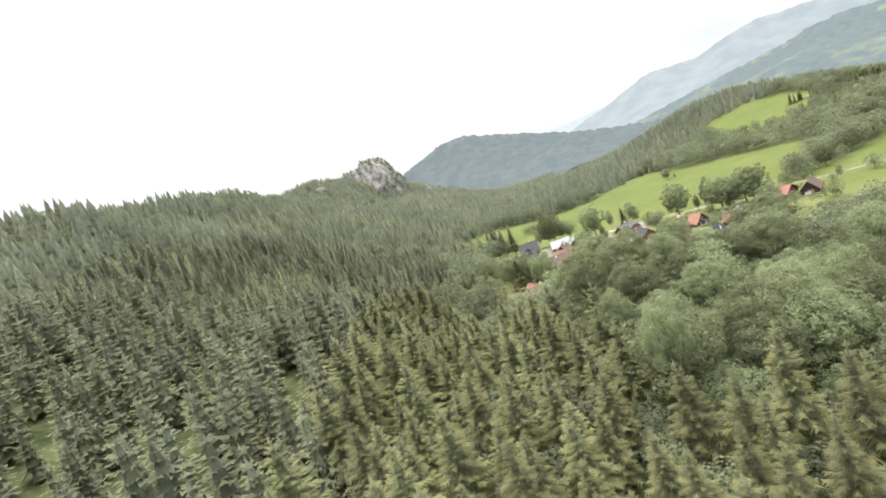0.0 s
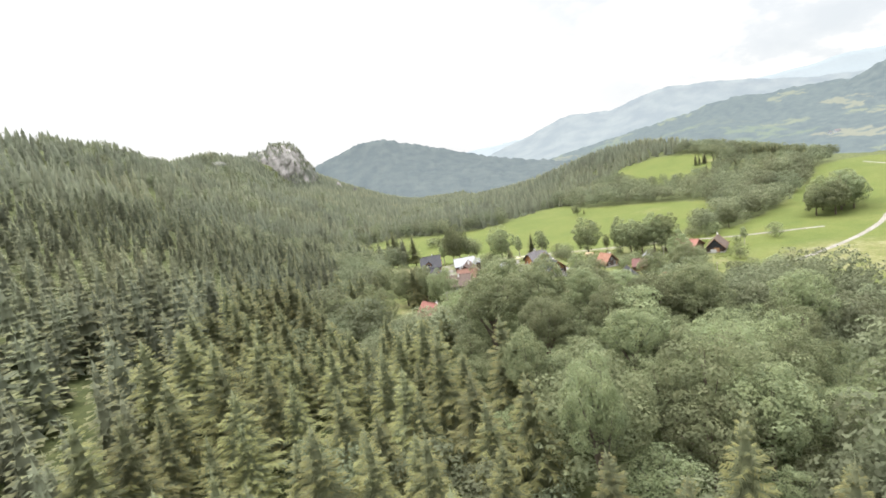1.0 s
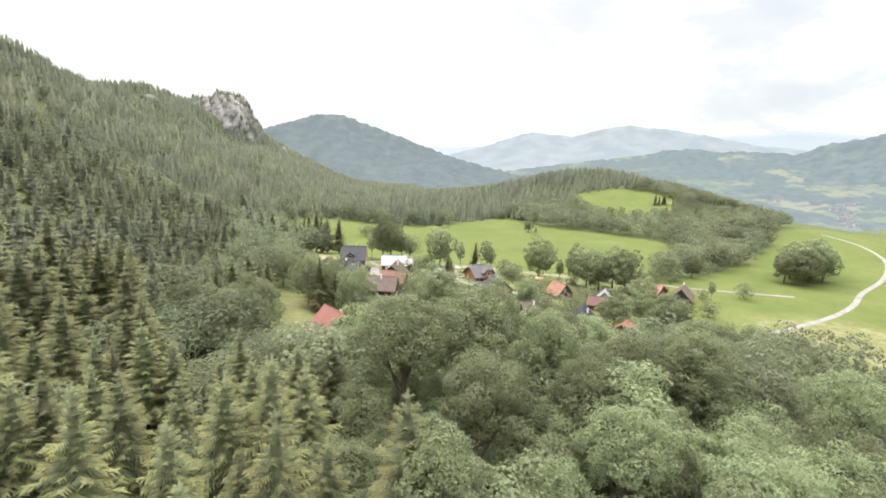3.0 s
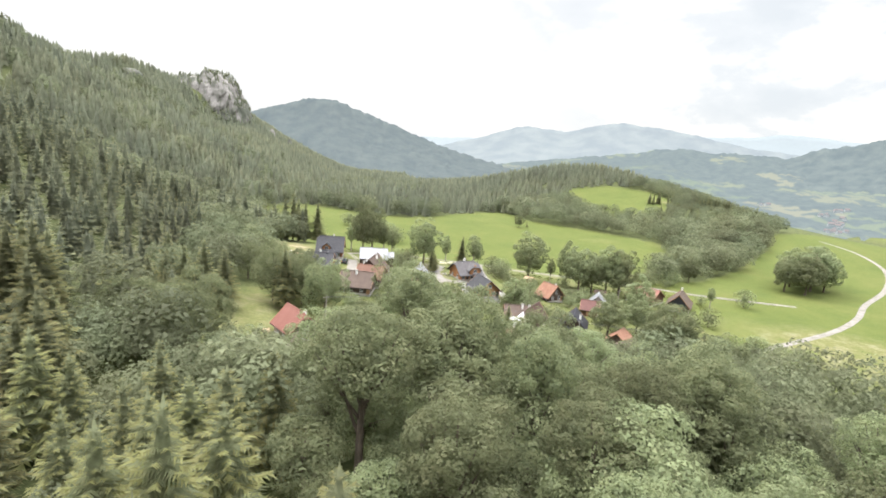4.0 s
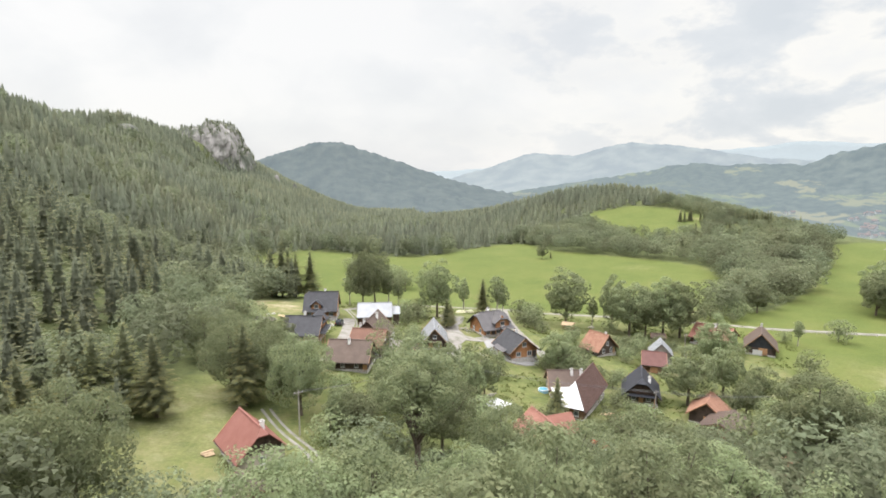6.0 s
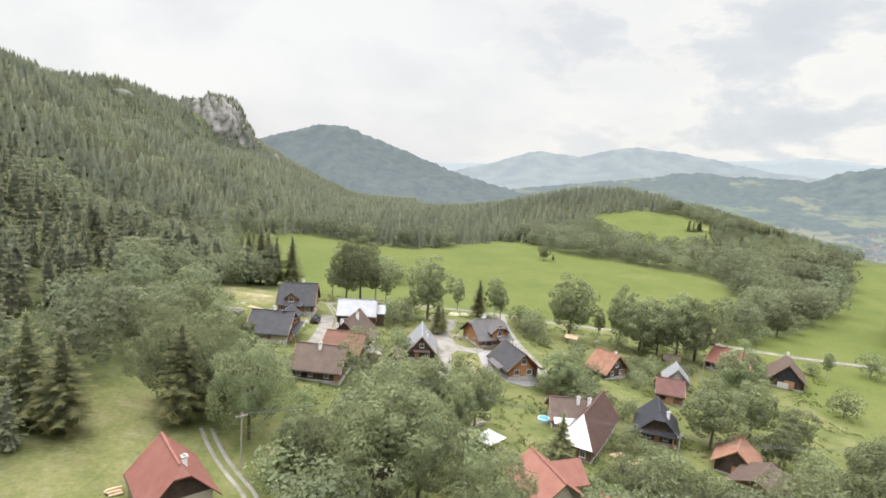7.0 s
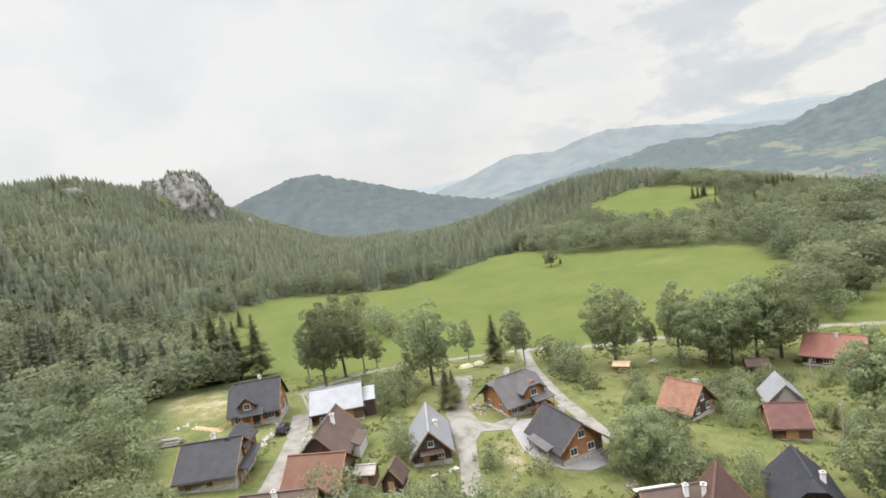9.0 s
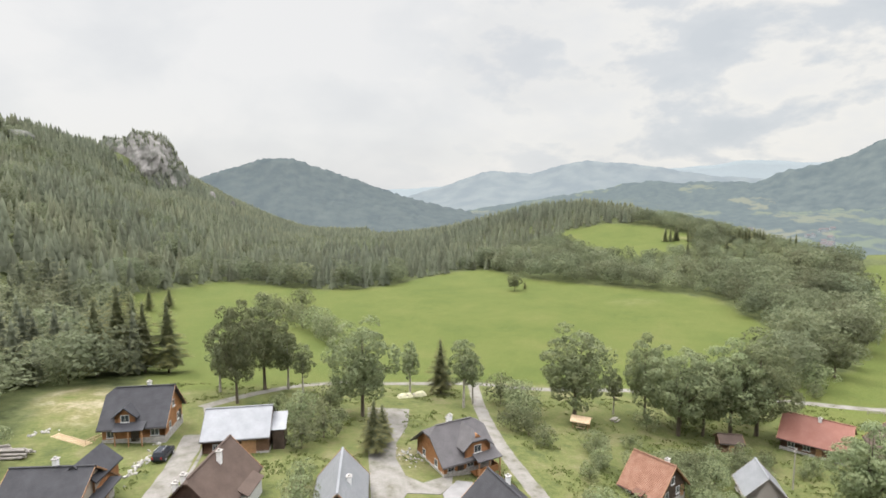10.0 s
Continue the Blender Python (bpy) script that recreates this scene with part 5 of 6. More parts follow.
h16 = house("cottage", "cottage with a bright red roof by the clearing", 24.2, 208.6, -65, 8.4, 6.8, 2.8, 6.3, ROOF_RED, PLASTER, hip1=1.2, gable_over=0.8, windows=wins("front", -2.2, 0.8) + wins("right", 0, z=1.0), doors=(("front", 2.8, 1.0, 2.0),), chimneys=((2.4, 0.8, 1.2),), gable_mat=DARK_LOG)
h16b = house("shed", "low brown-roofed timber shed near the red-roofed cottage", 24.6, 196.0, -65, 5.0, 4.4, 2.2, 3.6, ROOF_BROWN, BROWN_LOG, category="shed", doors=(("front", 0, 1.0, 1.9),), plinth=0.2)
h17 = house("cottage", "cottage with an orange-red roof among the trees", 73.6, 210.2, -85, 9.0, 6.8, 2.6, 5.2, ROOF_RED, PLASTER, hip0=0.0, hip1=0.0, windows=wins("front", -2, 2))
dormer(h17, -1.0, 6.8, 2.6, 5.2, 5.2, 5.6, 5.0, ROOF_RED, PLASTER, sy=1)
h18 = house("cottage", "old cottage with a rusty brown roof and dark gable", 117.6, 220.8, 42, 7.0, 6.6, 2.4, 5.0, ROOF_TILE, DARK_LOG, gable_mat=DARK_LOG, doors=(("left", 0, 1.0, 2.0),))
h18b = house("shed", "flat brown-roofed outbuilding under trees", 114.6, 212.2, 30, 8.0, 7.4, 2.6, 4.2, ROOF_BROWN, BROWN_LOG, category="shed", plinth=0.2)
house("shed", "small weathered plank shed with a mossy roof", 55.0, 258.8, -25, 2.8, 2.5, 2.0, 2.7, GREY_WOOD, BROWN_LOG, 0.3, 0.3, category="shed", plinth=0.1, doors=(("front", 0, 0.9, 1.7),))
house("shed", "small timber shed with a steep brown roof", 58.6, 256.0, 62, 3.4, 2.8, 1.9, 3.6, ROOF_BROWN, DARK_LOG, 0.4, 0.3, category="shed", plinth=0.1, doors=(("left", 0, 0.9, 1.7),))
house("shed", "small brown-roofed shed under the big trees", 145.2, 276.4, -30, 4.2, 3.4, 2.0, 3.0, ROOF_BROWN, BROWN_LOG, 0.3, 0.3, category="shed", plinth=0.1, doors=(("front", 0, 0.9, 1.7),))
h19 = house("cottage", "small outbuilding with a rusty tiled roof among trees", 114.0, 196.0, 8, 6.0, 5.6, 2.2, 4.4, ROOF_TILE, DARK_LOG, category="shed", plinth=0.2, doors=(("front", 0.5, 1.0, 1.9),))
lean_to(h19, "side_roof", -5.0, -3.2, -2.4, 2.2, 2.0, 2.1, ROOF_RED)

# ---- far houses in the valley ----
# walls and roofs emit the same painted haze as the slopes round them
FAR_WALL = hazy("hazy_house_wall", [(0.3, (0.16, 0.16, 0.155)), (0.7, (0.20, 0.20, 0.19))], (0.31, 0.36, 0.39), 0.38, scale=0.1)
FAR_ROOF = hazy("hazy_house_roof", [(0.3, (0.060, 0.040, 0.034)), (0.7, (0.085, 0.058, 0.050))], (0.31, 0.36, 0.39), 0.38, scale=0.1)
far_rng = random.Random(31)
valley = bpy.data.objects["backdrop_slopes"]
bpy.context.view_layer.update()
for k in range(26):
    az, dist = radians(far_rng.choice((53.2, 54.4, 47.5, 41.0)) + far_rng.uniform(-0.9, 0.9)), far_rng.uniform(1320, 1750)
    x, y = 57 + dist * math.sin(az), 196 + dist * math.cos(az)
    hit, place, _, _ = valley.ray_cast(Vector((x, y, 600)), Vector((0, 0, -1)))
    if not hit:
        continue
    far = tagged(new("far_house"), "small pale house with a reddish roof in the hazy valley", "house", "far houses in the valley")
    far.matrix_basis = pose(x, y, place.z, 0, 0, far_rng.uniform(0, 180))
    L, W = far_rng.uniform(10, 16), far_rng.uniform(8, 10)
    part("wall", gable_body(L, W, 4.6, 8.2, 3.0), FAR_WALL, far)
    part("roof", roof_shell(L, W, 4.6, 8.2, 0.5, 0.5), FAR_ROOF, far)

# ---- village trees, one by one ----
VILLAGE_SPRUCE = make_spruce(77, 20, 4.2, "dense dark spruce standing by the houses")


def slight_spruce(seed):
    v, f, m = mid_spruce_model(seed)
    return tree_thing("spruce", "dark spruce in the row along the hill field", 20, (v * 20, f), tube([(0, 0, -0.6), (0, 0, 8), (0, 0, 18)], [0.26, 0.18, 0.03]), BARK, [SPRUCE, SPRUCE_TIP], m)


HILL_SPRUCE = slight_spruce(79)
TALL = [make_broadleaf(80 + i, 17, 5.8, "large leafy broadleaved tree among the cottages", "garden_tree", 50, 115, 0.235, 0.05) for i in range(3)]
SLIM = [make_broadleaf(90 + i, 16, 3.2, "slender light-crowned tree with a bare lower trunk", "garden_tree", 34, 80, 0.20, 0.22, PALE_BARK) for i in range(2)]
BUSH = [make_broadleaf(95 + i, 6, 3.2, "rounded green garden shrub", "shrub", 15, 44, 0.235, 0.0) for i in range(3)]
BIRCH = make_broadleaf(99, 16, 4.6, "birch with a pale forked trunk and thin crown", "birch_tree", 28, 70, 0.20, 0.12, PALE_BARK)


def grow_one(src, x, y, h, native, wide=1.0, sink=0.0):
    s = h / native
    ob = copy_thing(src, pose(x, y, float(gz(x, y)) - sink, 0, 0, rng.uniform(0, 360)))
    ob.scale = (s * wide, s * wide, s)
    return ob


for x, y, h in ((7.5, 224, 15), (2.5, 226.5, 16), (-1.5, 224, 14), (24.7, 345, 22), (30, 345.5, 18), (35.5, 344.5, 19), (27, 350, 20), (21, 340, 19), (9, 438, 11), (20.3, 459.8, 9), (14, 450, 10), (97.4, 314.9, 13), (21.5, 228.5, 16),
                (-6, 230, 15), (-5, 222, 12), (74, 279.5, 9), (76.2, 283, 7), (80.5, 219.5, 10), (191, 452, 4), (133.5, 248.4, 4)):
    grow_one(VILLAGE_SPRUCE, x, y, h, 20, 1.35 if h > 9 else 1.5)
for i in range(34):
    x = 352 + i * 2.6 + rng.uniform(-2, 2)
    y = 536 - 0.42 * (x - 352) + rng.uniform(-3, 5) + max(0, x - 408) * 0.75
    grow_one(HILL_SPRUCE, x, y, rng.uniform(9, 13), 20, 1.25)
for x, y, h in ((417.6, 500, 13), (332.5, 489, 12), (332.3, 444, 14), (280.3, 496, 9), (351.6, 475, 14), (340, 482, 11), (437, 498, 12), (452, 505, 15), (470, 500, 12), (322, 462, 12), (312, 470, 10)):
    grow_one(HILL_SPRUCE, x, y, h * 0.85, 20, 1.2)
for i, (x, y, h, w) in enumerate(((75.8, 299, 17, 0.95), (58, 322, 19, 0.8), (52.5, 311, 19, 0.62), (121, 294.5, 18, 1.0), (138.3, 293, 17, 0.72), (139.5, 284, 17, 1.0), (145, 283, 15, 0.9), (151, 281.5, 18, 1.0),
                                  (156, 279.5, 18, 0.95), (32, 236, 9, 0.95), (144, 249.5, 14.5, 0.95), (61.6, 233.6, 10.5, 0.85), (69.5, 231.5, 10.5, 0.8), (65, 227.5, 10, 0.75), (47.5, 222, 7, 0.9), (37.8, 216, 7, 0.9), (27, 240, 10.5, 0.95), (26, 244, 12, 1.0), (208, 300, 11, 1.0),
                                  (266, 285, 19, 1.2), (256, 279, 17, 1.1), (276, 293, 18, 1.2), (262, 293, 17, 1.1), (284, 300, 17, 1.2), (250, 285, 15, 1.1), (272, 283, 17, 1.1), (94, 246, 10, 1.0), (184, 450, 8, 1.1), (118.5, 228.5, 12.5, 1.1), (132, 232.5, 11.5, 0.95), (136, 226, 9, 1.0), (128, 221, 8, 1.0))):
    grow_one(TALL[i % 3], x, y, h * 1.15, 17, w * 1.08)
for i, (x, y, h) in enumerate(((48.7, 320.6, 13), (63, 322, 14), (89.6, 314, 13), (98.8, 303.5, 16), (132.5, 296.5, 11), (66, 318, 12), (102, 306, 12), (187, 262, 9))):
    grow_one(SLIM[i % 2], x, y, h, 16)
grow_one(BIRCH, 50, 236, 16, 16)
grow_one(BIRCH, 54, 231, 14, 16)
for i, (x, y, h) in enumerate(((64.5, 432, 9), (70, 420, 8), (76, 445, 9), (73, 408, 9), (77, 398, 10), (79, 388, 9), (80, 379, 9), (60, 440, 8), (108.7, 305.8, 7), (103, 289, 5), (105.4, 286, 5), (108, 292, 6), (110, 298, 7), (112, 303, 6), (106, 281, 4),
                               (43.7, 222, 6), (41, 215, 7), (36, 212, 6), (47, 226, 6), (39, 226, 5), (102, 257.6, 5), (105, 254, 5.5), (99, 250, 6), (96.5, 241, 6), (132.5, 268, 5), (128, 263, 5), (120, 256, 4.5), (122.5, 259.5, 4), (105, 238.6, 4.5),
                               (97, 214, 4), (92, 210, 4), (104, 213, 4), (87, 206, 4), (167, 240, 7), (186, 266, 4), (204, 262, 8), (182, 295.5, 7), (194, 295, 7), (188, 291, 4), (62.5, 262, 4), (61, 266, 4.5), (62, 272, 3.5), (73, 255, 3.6), (64, 250, 5), (60, 246, 6),
                               (69, 246, 5), (77, 243, 4), (17.5, 287, 7), (14, 281, 8), (20, 279, 6), (12, 290, 8), (9, 300, 8), (6, 310, 8), (13, 272, 8), (23, 263, 7), (27, 259, 6), (33, 244, 8), (26, 250, 9), (19, 258, 9), (22, 244, 8), (29, 241, 9), (63, 284, 5), (67, 288, 6), (64, 296, 6), (70, 303, 6), (60, 303, 4),
                               (57, 220, 7), (63, 216, 7), (66, 222, 5), (60, 228, 7), (118, 206, 7), (110, 204, 8), (124, 208, 7), (128, 214, 7), (126, 222, 6), (145, 268, 3), (152, 264, 3.5), (160, 286, 5), (170, 283, 4), (145, 289, 6), (134, 287, 5), (112, 272, 3.5), (107, 268, 3), (18, 330, 7), (12, 338, 9), (8, 328, 8), (41, 206, 6), (46, 204, 7), (30, 202, 4))):
    grow_one(BUSH[i % 3], x, y, h, 6, 0.9 + 0.25 * ((i * 7) % 5) / 5)
for i in range(46):
    x = rng.uniform(82, 172)
    y = 205 + 9 * math.sin(x * 0.09) + rng.uniform(-4, 6)
    if min((x - hx) ** 2 + (y - hy) ** 2 for hx, hy in ((73.6, 210.2), (117.6, 220.8), (114.6, 212.2), (86, 221))) > 38:
        grow_one(BUSH[i % 3], x, y, rng.uniform(3, 6), 6, rng.uniform(0.9, 1.3))
for i in range(120):
    x, y = rng.choice(((104, 250), (122, 262), (100, 259), (62, 250), (66, 296), (128, 270), (100, 243), (140, 270), (98, 222), (76, 240), (154, 262), (112, 207), (52, 240), (46, 236), (138, 250), (118, 275), (90, 216), (80, 214)))
    x, y = x + rng.gauss(0, 4.5), y + rng.gauss(0, 4.0)
    if min((x - hx) ** 2 + (y - hy) ** 2 for hx, hy in ((115, 262.8), (125.2, 250.8), (133.4, 259), (109.4, 233.6), (94.9, 231.8), (86, 221), (90, 226), (90.2, 235.6), (86.6, 256.8), (67.3, 266.4), (58.6, 256), (55, 259), (85.6, 236.4), (69.8, 224.6), (117.6, 220.8), (114.6, 212.2), (96, 262), (95.5, 268), (68.5, 254), (53.9, 288.8), (171.6, 261.4), (163, 271.6))) > 34:
        grow_one(BUSH[i % 3], x, y, rng.uniform(1.6, 4.2), 6, rng.uniform(0.9, 1.3))
for src in SPRUCES + LEAFS + GREAT_TREES + HIGH_TREES + TALL + SLIM + BUSH + [BIRCH, VILLAGE_SPRUCE, HILL_SPRUCE]:
    for o in (*src.children_recursive, src):
        bpy.data.objects.remove(o)

# ---- things about the village ----
CAR_PAINT = material("dark_car_paint", shades((0.018, 0.022, 0.028), 0.9, 1.1), 1, 0.25, 0.2, bump=0, spec=0.6)
RED_PAINT = material("red_car_paint", shades((0.36, 0.03, 0.025), 0.9, 1.1), 1, 0.25, 0.1, bump=0, spec=0.6)
RUBBER = material("tyre_rubber", shades((0.02, 0.02, 0.02)), 3, 0.9, bump=0.1)
STEEL = material("wheel_steel", shades((0.45, 0.46, 0.48)), 3, 0.35, 0.8, bump=0)
LAMP = material("lamp_glass", shades((0.6, 0.6, 0.58)), 2, 0.15, bump=0)
WATER = material("pool_water", shades((0.10, 0.28, 0.38), 0.9, 1.1), 1.2, 0.06, bump=0.1, spec=0.6)
POOL_BLUE = material("pool_wall", shades((0.22, 0.42, 0.56), 0.9, 1.1), 1.5, 0.5, bump=0.1)
CANVAS = material("white_canvas", shades((0.42, 0.42, 0.41), 0.92, 1.05), 1.0, 0.8, bump=0.2)
TARP = material("yellowed_tarpaulin", shades((0.40, 0.385, 0.25), 0.85, 1.1), 0.8, 0.7, fine=0.15, bump=0.5)
STONE = material("field_stone", [(0.3, (0.20, 0.19, 0.17)), (0.7, (0.38, 0.365, 0.335))], 1.6, 0.95, fine=0.25, bump=0.5, vary=0.25)
CABLE = material("cable", shades((0.10, 0.10, 0.10)), 5, 0.6, bump=0)
PLASTIC_BLUE = material("blue_sheet", shades((0.10, 0.22, 0.42)), 2, 0.5, bump=0.2)


def thing(name, label, category, x, y, ang=0.0, lift=0.0):
    ob = tagged(new(name), label, category)
    ob.matrix_basis = pose(x, y, float(gz(x, y)) + lift, 0, 0, ang)
    return ob


def profile_prism(points, width, taper=None):
    """A side outline (x, z) drawn out across y, the upper points pulled in."""
    bm = bmesh.new()
    a, b = [], []
    for i, (x, z) in enumerate(points):
        w = width / 2 - (taper[i] if taper else 0)
        a.append(bm.verts.new((x, -w, z)))
        b.append(bm.verts.new((x, w, z)))
    bm.faces.new(a)
    bm.faces.new(b[::-1])
    n = len(points)
    for i in range(n):
        bm.faces.new((a[i], b[i], b[(i + 1) % n], a[(i + 1) % n]))
    return bm


def car(name, label, x, y, ang, paint, boxy=True):
    ob = thing(name, label, "car", x, y, ang, 0.1)
    hood, top = (1.0, 1.72) if boxy else (0.85, 1.42)
    lower = [(-2.1, 0.35), (2.1, 0.35), (2.15, 0.75), (2.0, hood), (-2.05, hood + 0.05), (-2.15, 0.8)]
    bm = profile_prism(lower, 1.78)
    bmesh.ops.bevel(bm, geom=bm.edges[:], offset=0.08, segments=2, affect="EDGES")
    body = part("body", bm, paint, ob)
    cab = [(-2.0, hood), (0.95, hood), (0.35, top), (-1.75, top)] if boxy else [(-1.7, hood), (0.9, hood), (0.15, top), (-1.2, top)]
    bm = profile_prism(cab, 1.7, [0.02, 0.02, 0.2, 0.2])
    bmesh.ops.bevel(bm, geom=bm.edges[:], offset=0.05, segments=1, affect="EDGES")
    part("cabin", bm, GLASS, ob, "dark glazed cabin")
    part("roof", box(2.0 if boxy else 1.3, 1.32, 0.06, pose(-0.7 if boxy else -0.55, 0, top), 0.02), paint, ob)
    if boxy:
        for sy in (-0.55, 0.55):
            part("roof_rail", box(1.7, 0.05, 0.06, pose(-0.7, sy, top + 0.06)), STEEL, ob)
    for sx in (-1.3, 1.32):
        for sy in (-0.86, 0.86):
            tyre = part("tyre", rod(0.36, 0.36, 0.24, pose(sx, sy + 0.12, 0.34, 90, 0, 0), 16), RUBBER, ob)
            part("rim", rod(0.22, 0.22, 0.27, pose(sx, sy + 0.135, 0.34, 90, 0, 0), 12), STEEL, tyre)
    for sy in (-0.65, 0.65):
        part("headlight", box(0.08, 0.32, 0.16, pose(2.1, sy, 0.7)), LAMP, ob)
        part("tail_light", box(0.06, 0.2, 0.3, pose(-2.13, sy, 0.75)), RED_PAINT, ob)
        part("mirror", box(0.12, 0.2, 0.14, pose(0.75, sy * 1.5, hood + 0.02)), paint, ob)
    part("bumper", box(0.2, 1.7, 0.2, pose(2.1, 0, 0.38), 0.04), DARK_TRIM, ob)
    return ob


car("suv", "dark green off-road car parked on the stony driveway", 42.6, 285.6, 74, CAR_PAINT)
car("hatchback", "red hatchback parked under the trees", 83.2, 208.6, -8, RED_PAINT, False)


def stone_mesh(seed):
    bm = bmesh.new()
    bmesh.ops.create_icosphere(bm, subdivisions=1, radius=0.5)
    for v in bm.verts:
        v.co *= 0.75 + 0.5 * noise.noise(v.co * 2.3 + Vector((seed, 0, 0)))
        v.co.z *= 0.65
    return finish(bm, STONE)


STONES = [stone_mesh(i * 3.7) for i in range(5)]


def stones(cx, cy, rx, ry, n, group, turn=0.0, lo=0.35, hi=1.1):
    c, s = math.cos(turn), math.sin(turn)
    for i in range(n):
        u, v = rng.gauss(0, 0.45) * rx, rng.gauss(0, 0.45) * ry
        x, y = cx + u * c - v * s, cy + u * s + v * c
        k = rng.uniform(lo, hi)
        ob = new("stone", STONES[i % 5])
        ob.matrix_basis = pose(x, y, float(gz(x, y)) + k * 0.12, rng.uniform(-20, 20), rng.uniform(-20, 20), rng.uniform(0, 360)) @ Matrix.Scale(k, 4)
        tagged(ob, "pale rough field stone lying on the grass", "stone", group)


stones(39.8, 284.5, 1.2, 6.5, 46, "stones heaped along the driveway", -0.25)
stones(79.2, 277.5, 2.2, 4.2, 34, "stones of the rockery by the yard", 0.1, 0.25, 0.8)
stones(82.2, 282.5, 0.7, 5.0, 16, "stones of the rockery by the yard", 0.2, 0.25, 0.7)
stones(22.8, 298.6, 2.2, 1.2, 18, "rubble on the bare slope", 0.3, 0.3, 0.9)
stones(77.5, 257, 1.5, 5.0, 22, "rubble on the bank below the terrace", -0.35, 0.2, 0.6)
stones(90.5, 245.2, 2.0, 0.6, 8, "rubble on the bank below the terrace", 0.3, 0.25, 0.6)


def log_pile(name, label, x, y, ang, L, n, r=0.16, mat=None):
    ob = thing(name, label, "logs", x, y, ang)
    k = 0
    row = n
    z = r
    while row > 0 and k < 16:
        for i in range(row):
            part("log", rod(r * rng.uniform(0.8, 1.05), r * 0.85, L * rng.uniform(0.85, 1.05), pose(-L / 2 + rng.uniform(-0.2, 0.2), (i - row / 2) * r * 2.1, z, 0, 90, rng.uniform(-3, 3)), 8), mat or GREY_WOOD, ob)
            k += 1
        row -= 2
        z += r * 1.7
    return ob


log_pile("log_pile", "heap of weathered grey logs on the grass", 21.6, 290.4, -12, 5.5, 6, 0.22)
log_pile("log_pile", "heap of weathered grey logs on the grass", 18.6, 291.6, 8, 5.0, 5, 0.22)
log_pile("firewood_stack", "stack of split firewood logs on the lawn", 17.6, 210.3, 25, 1.6, 5, 0.14, SAWN)
log_pile("timber_stack", "sawn boards stacked in the garden", 96.4, 222.3, 4, 5.4, 5, 0.16, SAWN)
log_pile("timber_stack", "sawn boards stacked in the garden", 95.2, 225.4, 8, 3.0, 4, 0.14, SAWN)
log_pile("plank_stack", "grey planks lying in the grass", 70.4, 232.6, 25, 4.4, 4, 0.14)
log_pile("plank_stack", "grey planks lying in the grass", 68.2, 231.4, 20, 3.4, 3, 0.14)


def bench_table(x, y, ang):
    ob = thing("picnic_table", "weathered wooden picnic table with benches on the lawn", "table", x, y, ang)
    for k in range(4):
        part("board", box(2.0, 0.18, 0.05, pose(0, -0.3 + 0.2 * k, 0.72)), GREY_WOOD, ob)
    for sy in (-0.75, 0.75):
        part("bench_seat", box(2.0, 0.28, 0.05, pose(0, sy, 0.43)), GREY_WOOD, ob)
    for sx in (-0.75, 0.75):
        part("leg", box(0.08, 1.6, 0.08, pose(sx, 0, 0.36)), GREY_WOOD, ob)
        for sy in (-0.45, 0.45):
            part("leg", box(0.08, 0.1, 0.8, pose(sx, sy, -0.06, 20 if sy > 0 else -20, 0, 0)), GREY_WOOD, ob)


bench_table(129.9, 292.4, 30)


def pavilion(x, y, ang):
    ob = thing("garden_shelter", "open wooden garden shelter with a low plank roof", "shelter", x, y, ang)
    for sx in (-1.5, 1.5):
        for sy in (-1.0, 1.0):
            part("post", box(0.14, 0.14, 2.2, pose(sx, sy, -0.2)), TRIM, ob)
    part("roof", roof_shell(3.4, 2.4, 1.9, 2.5, 0.4, 0.3, thick=0.1), SAWN, ob)
    part("tabletop", box(1.8, 0.8, 0.06, pose(0, 0, 0.7)), SAWN, ob)
    for sy in (-0.8, 0.8):
        part("bench_seat", box(1.8, 0.3, 0.06, pose(0, sy, 0.42)), SAWN, ob)
        for sx in (-0.7, 0.7):
            part("leg", box(0.08, 0.08, 0.5, pose(sx, sy, -0.05)), SAWN, ob)
    for sx in (-0.6, 0.6):
        part("leg", box(0.1, 0.1, 0.78, pose(sx, 0, -0.05)), SAWN, ob)


pavilion(119.4, 289.4, -45)


def pool(x, y):
    ob = thing("paddling_pool", "round blue garden pool filled with water", "pool", x, y)
    part("pool_wall", rod(1.2, 1.15, 0.65, pose(0, 0, -0.1), 28), POOL_BLUE, ob)
    part("water", rod(1.0, 1.0, 0.04, pose(0, 0, 0.54), 28), WATER, ob)
    bm = bmesh.new()
    for k in range(28):
        a, b = 2 * math.pi * k / 28, 2 * math.pi * (k + 1) / 28
        p = [bm.verts.new((r * math.cos(w), r * math.sin(w), z)) for w in (a, b) for r, z in ((1.0, 0.54), (1.1, 0.64), (1.25, 0.56))]
        bm.faces.new((p[0], p[3], p[4], p[1]))
        bm.faces.new((p[1], p[4], p[5], p[2]))
    bmesh.ops.remove_doubles(bm, verts=bm.verts, dist=0.001)
    part("rim", bm, WHITE, ob, "white inflated rim")


pool(85.6, 236.4)


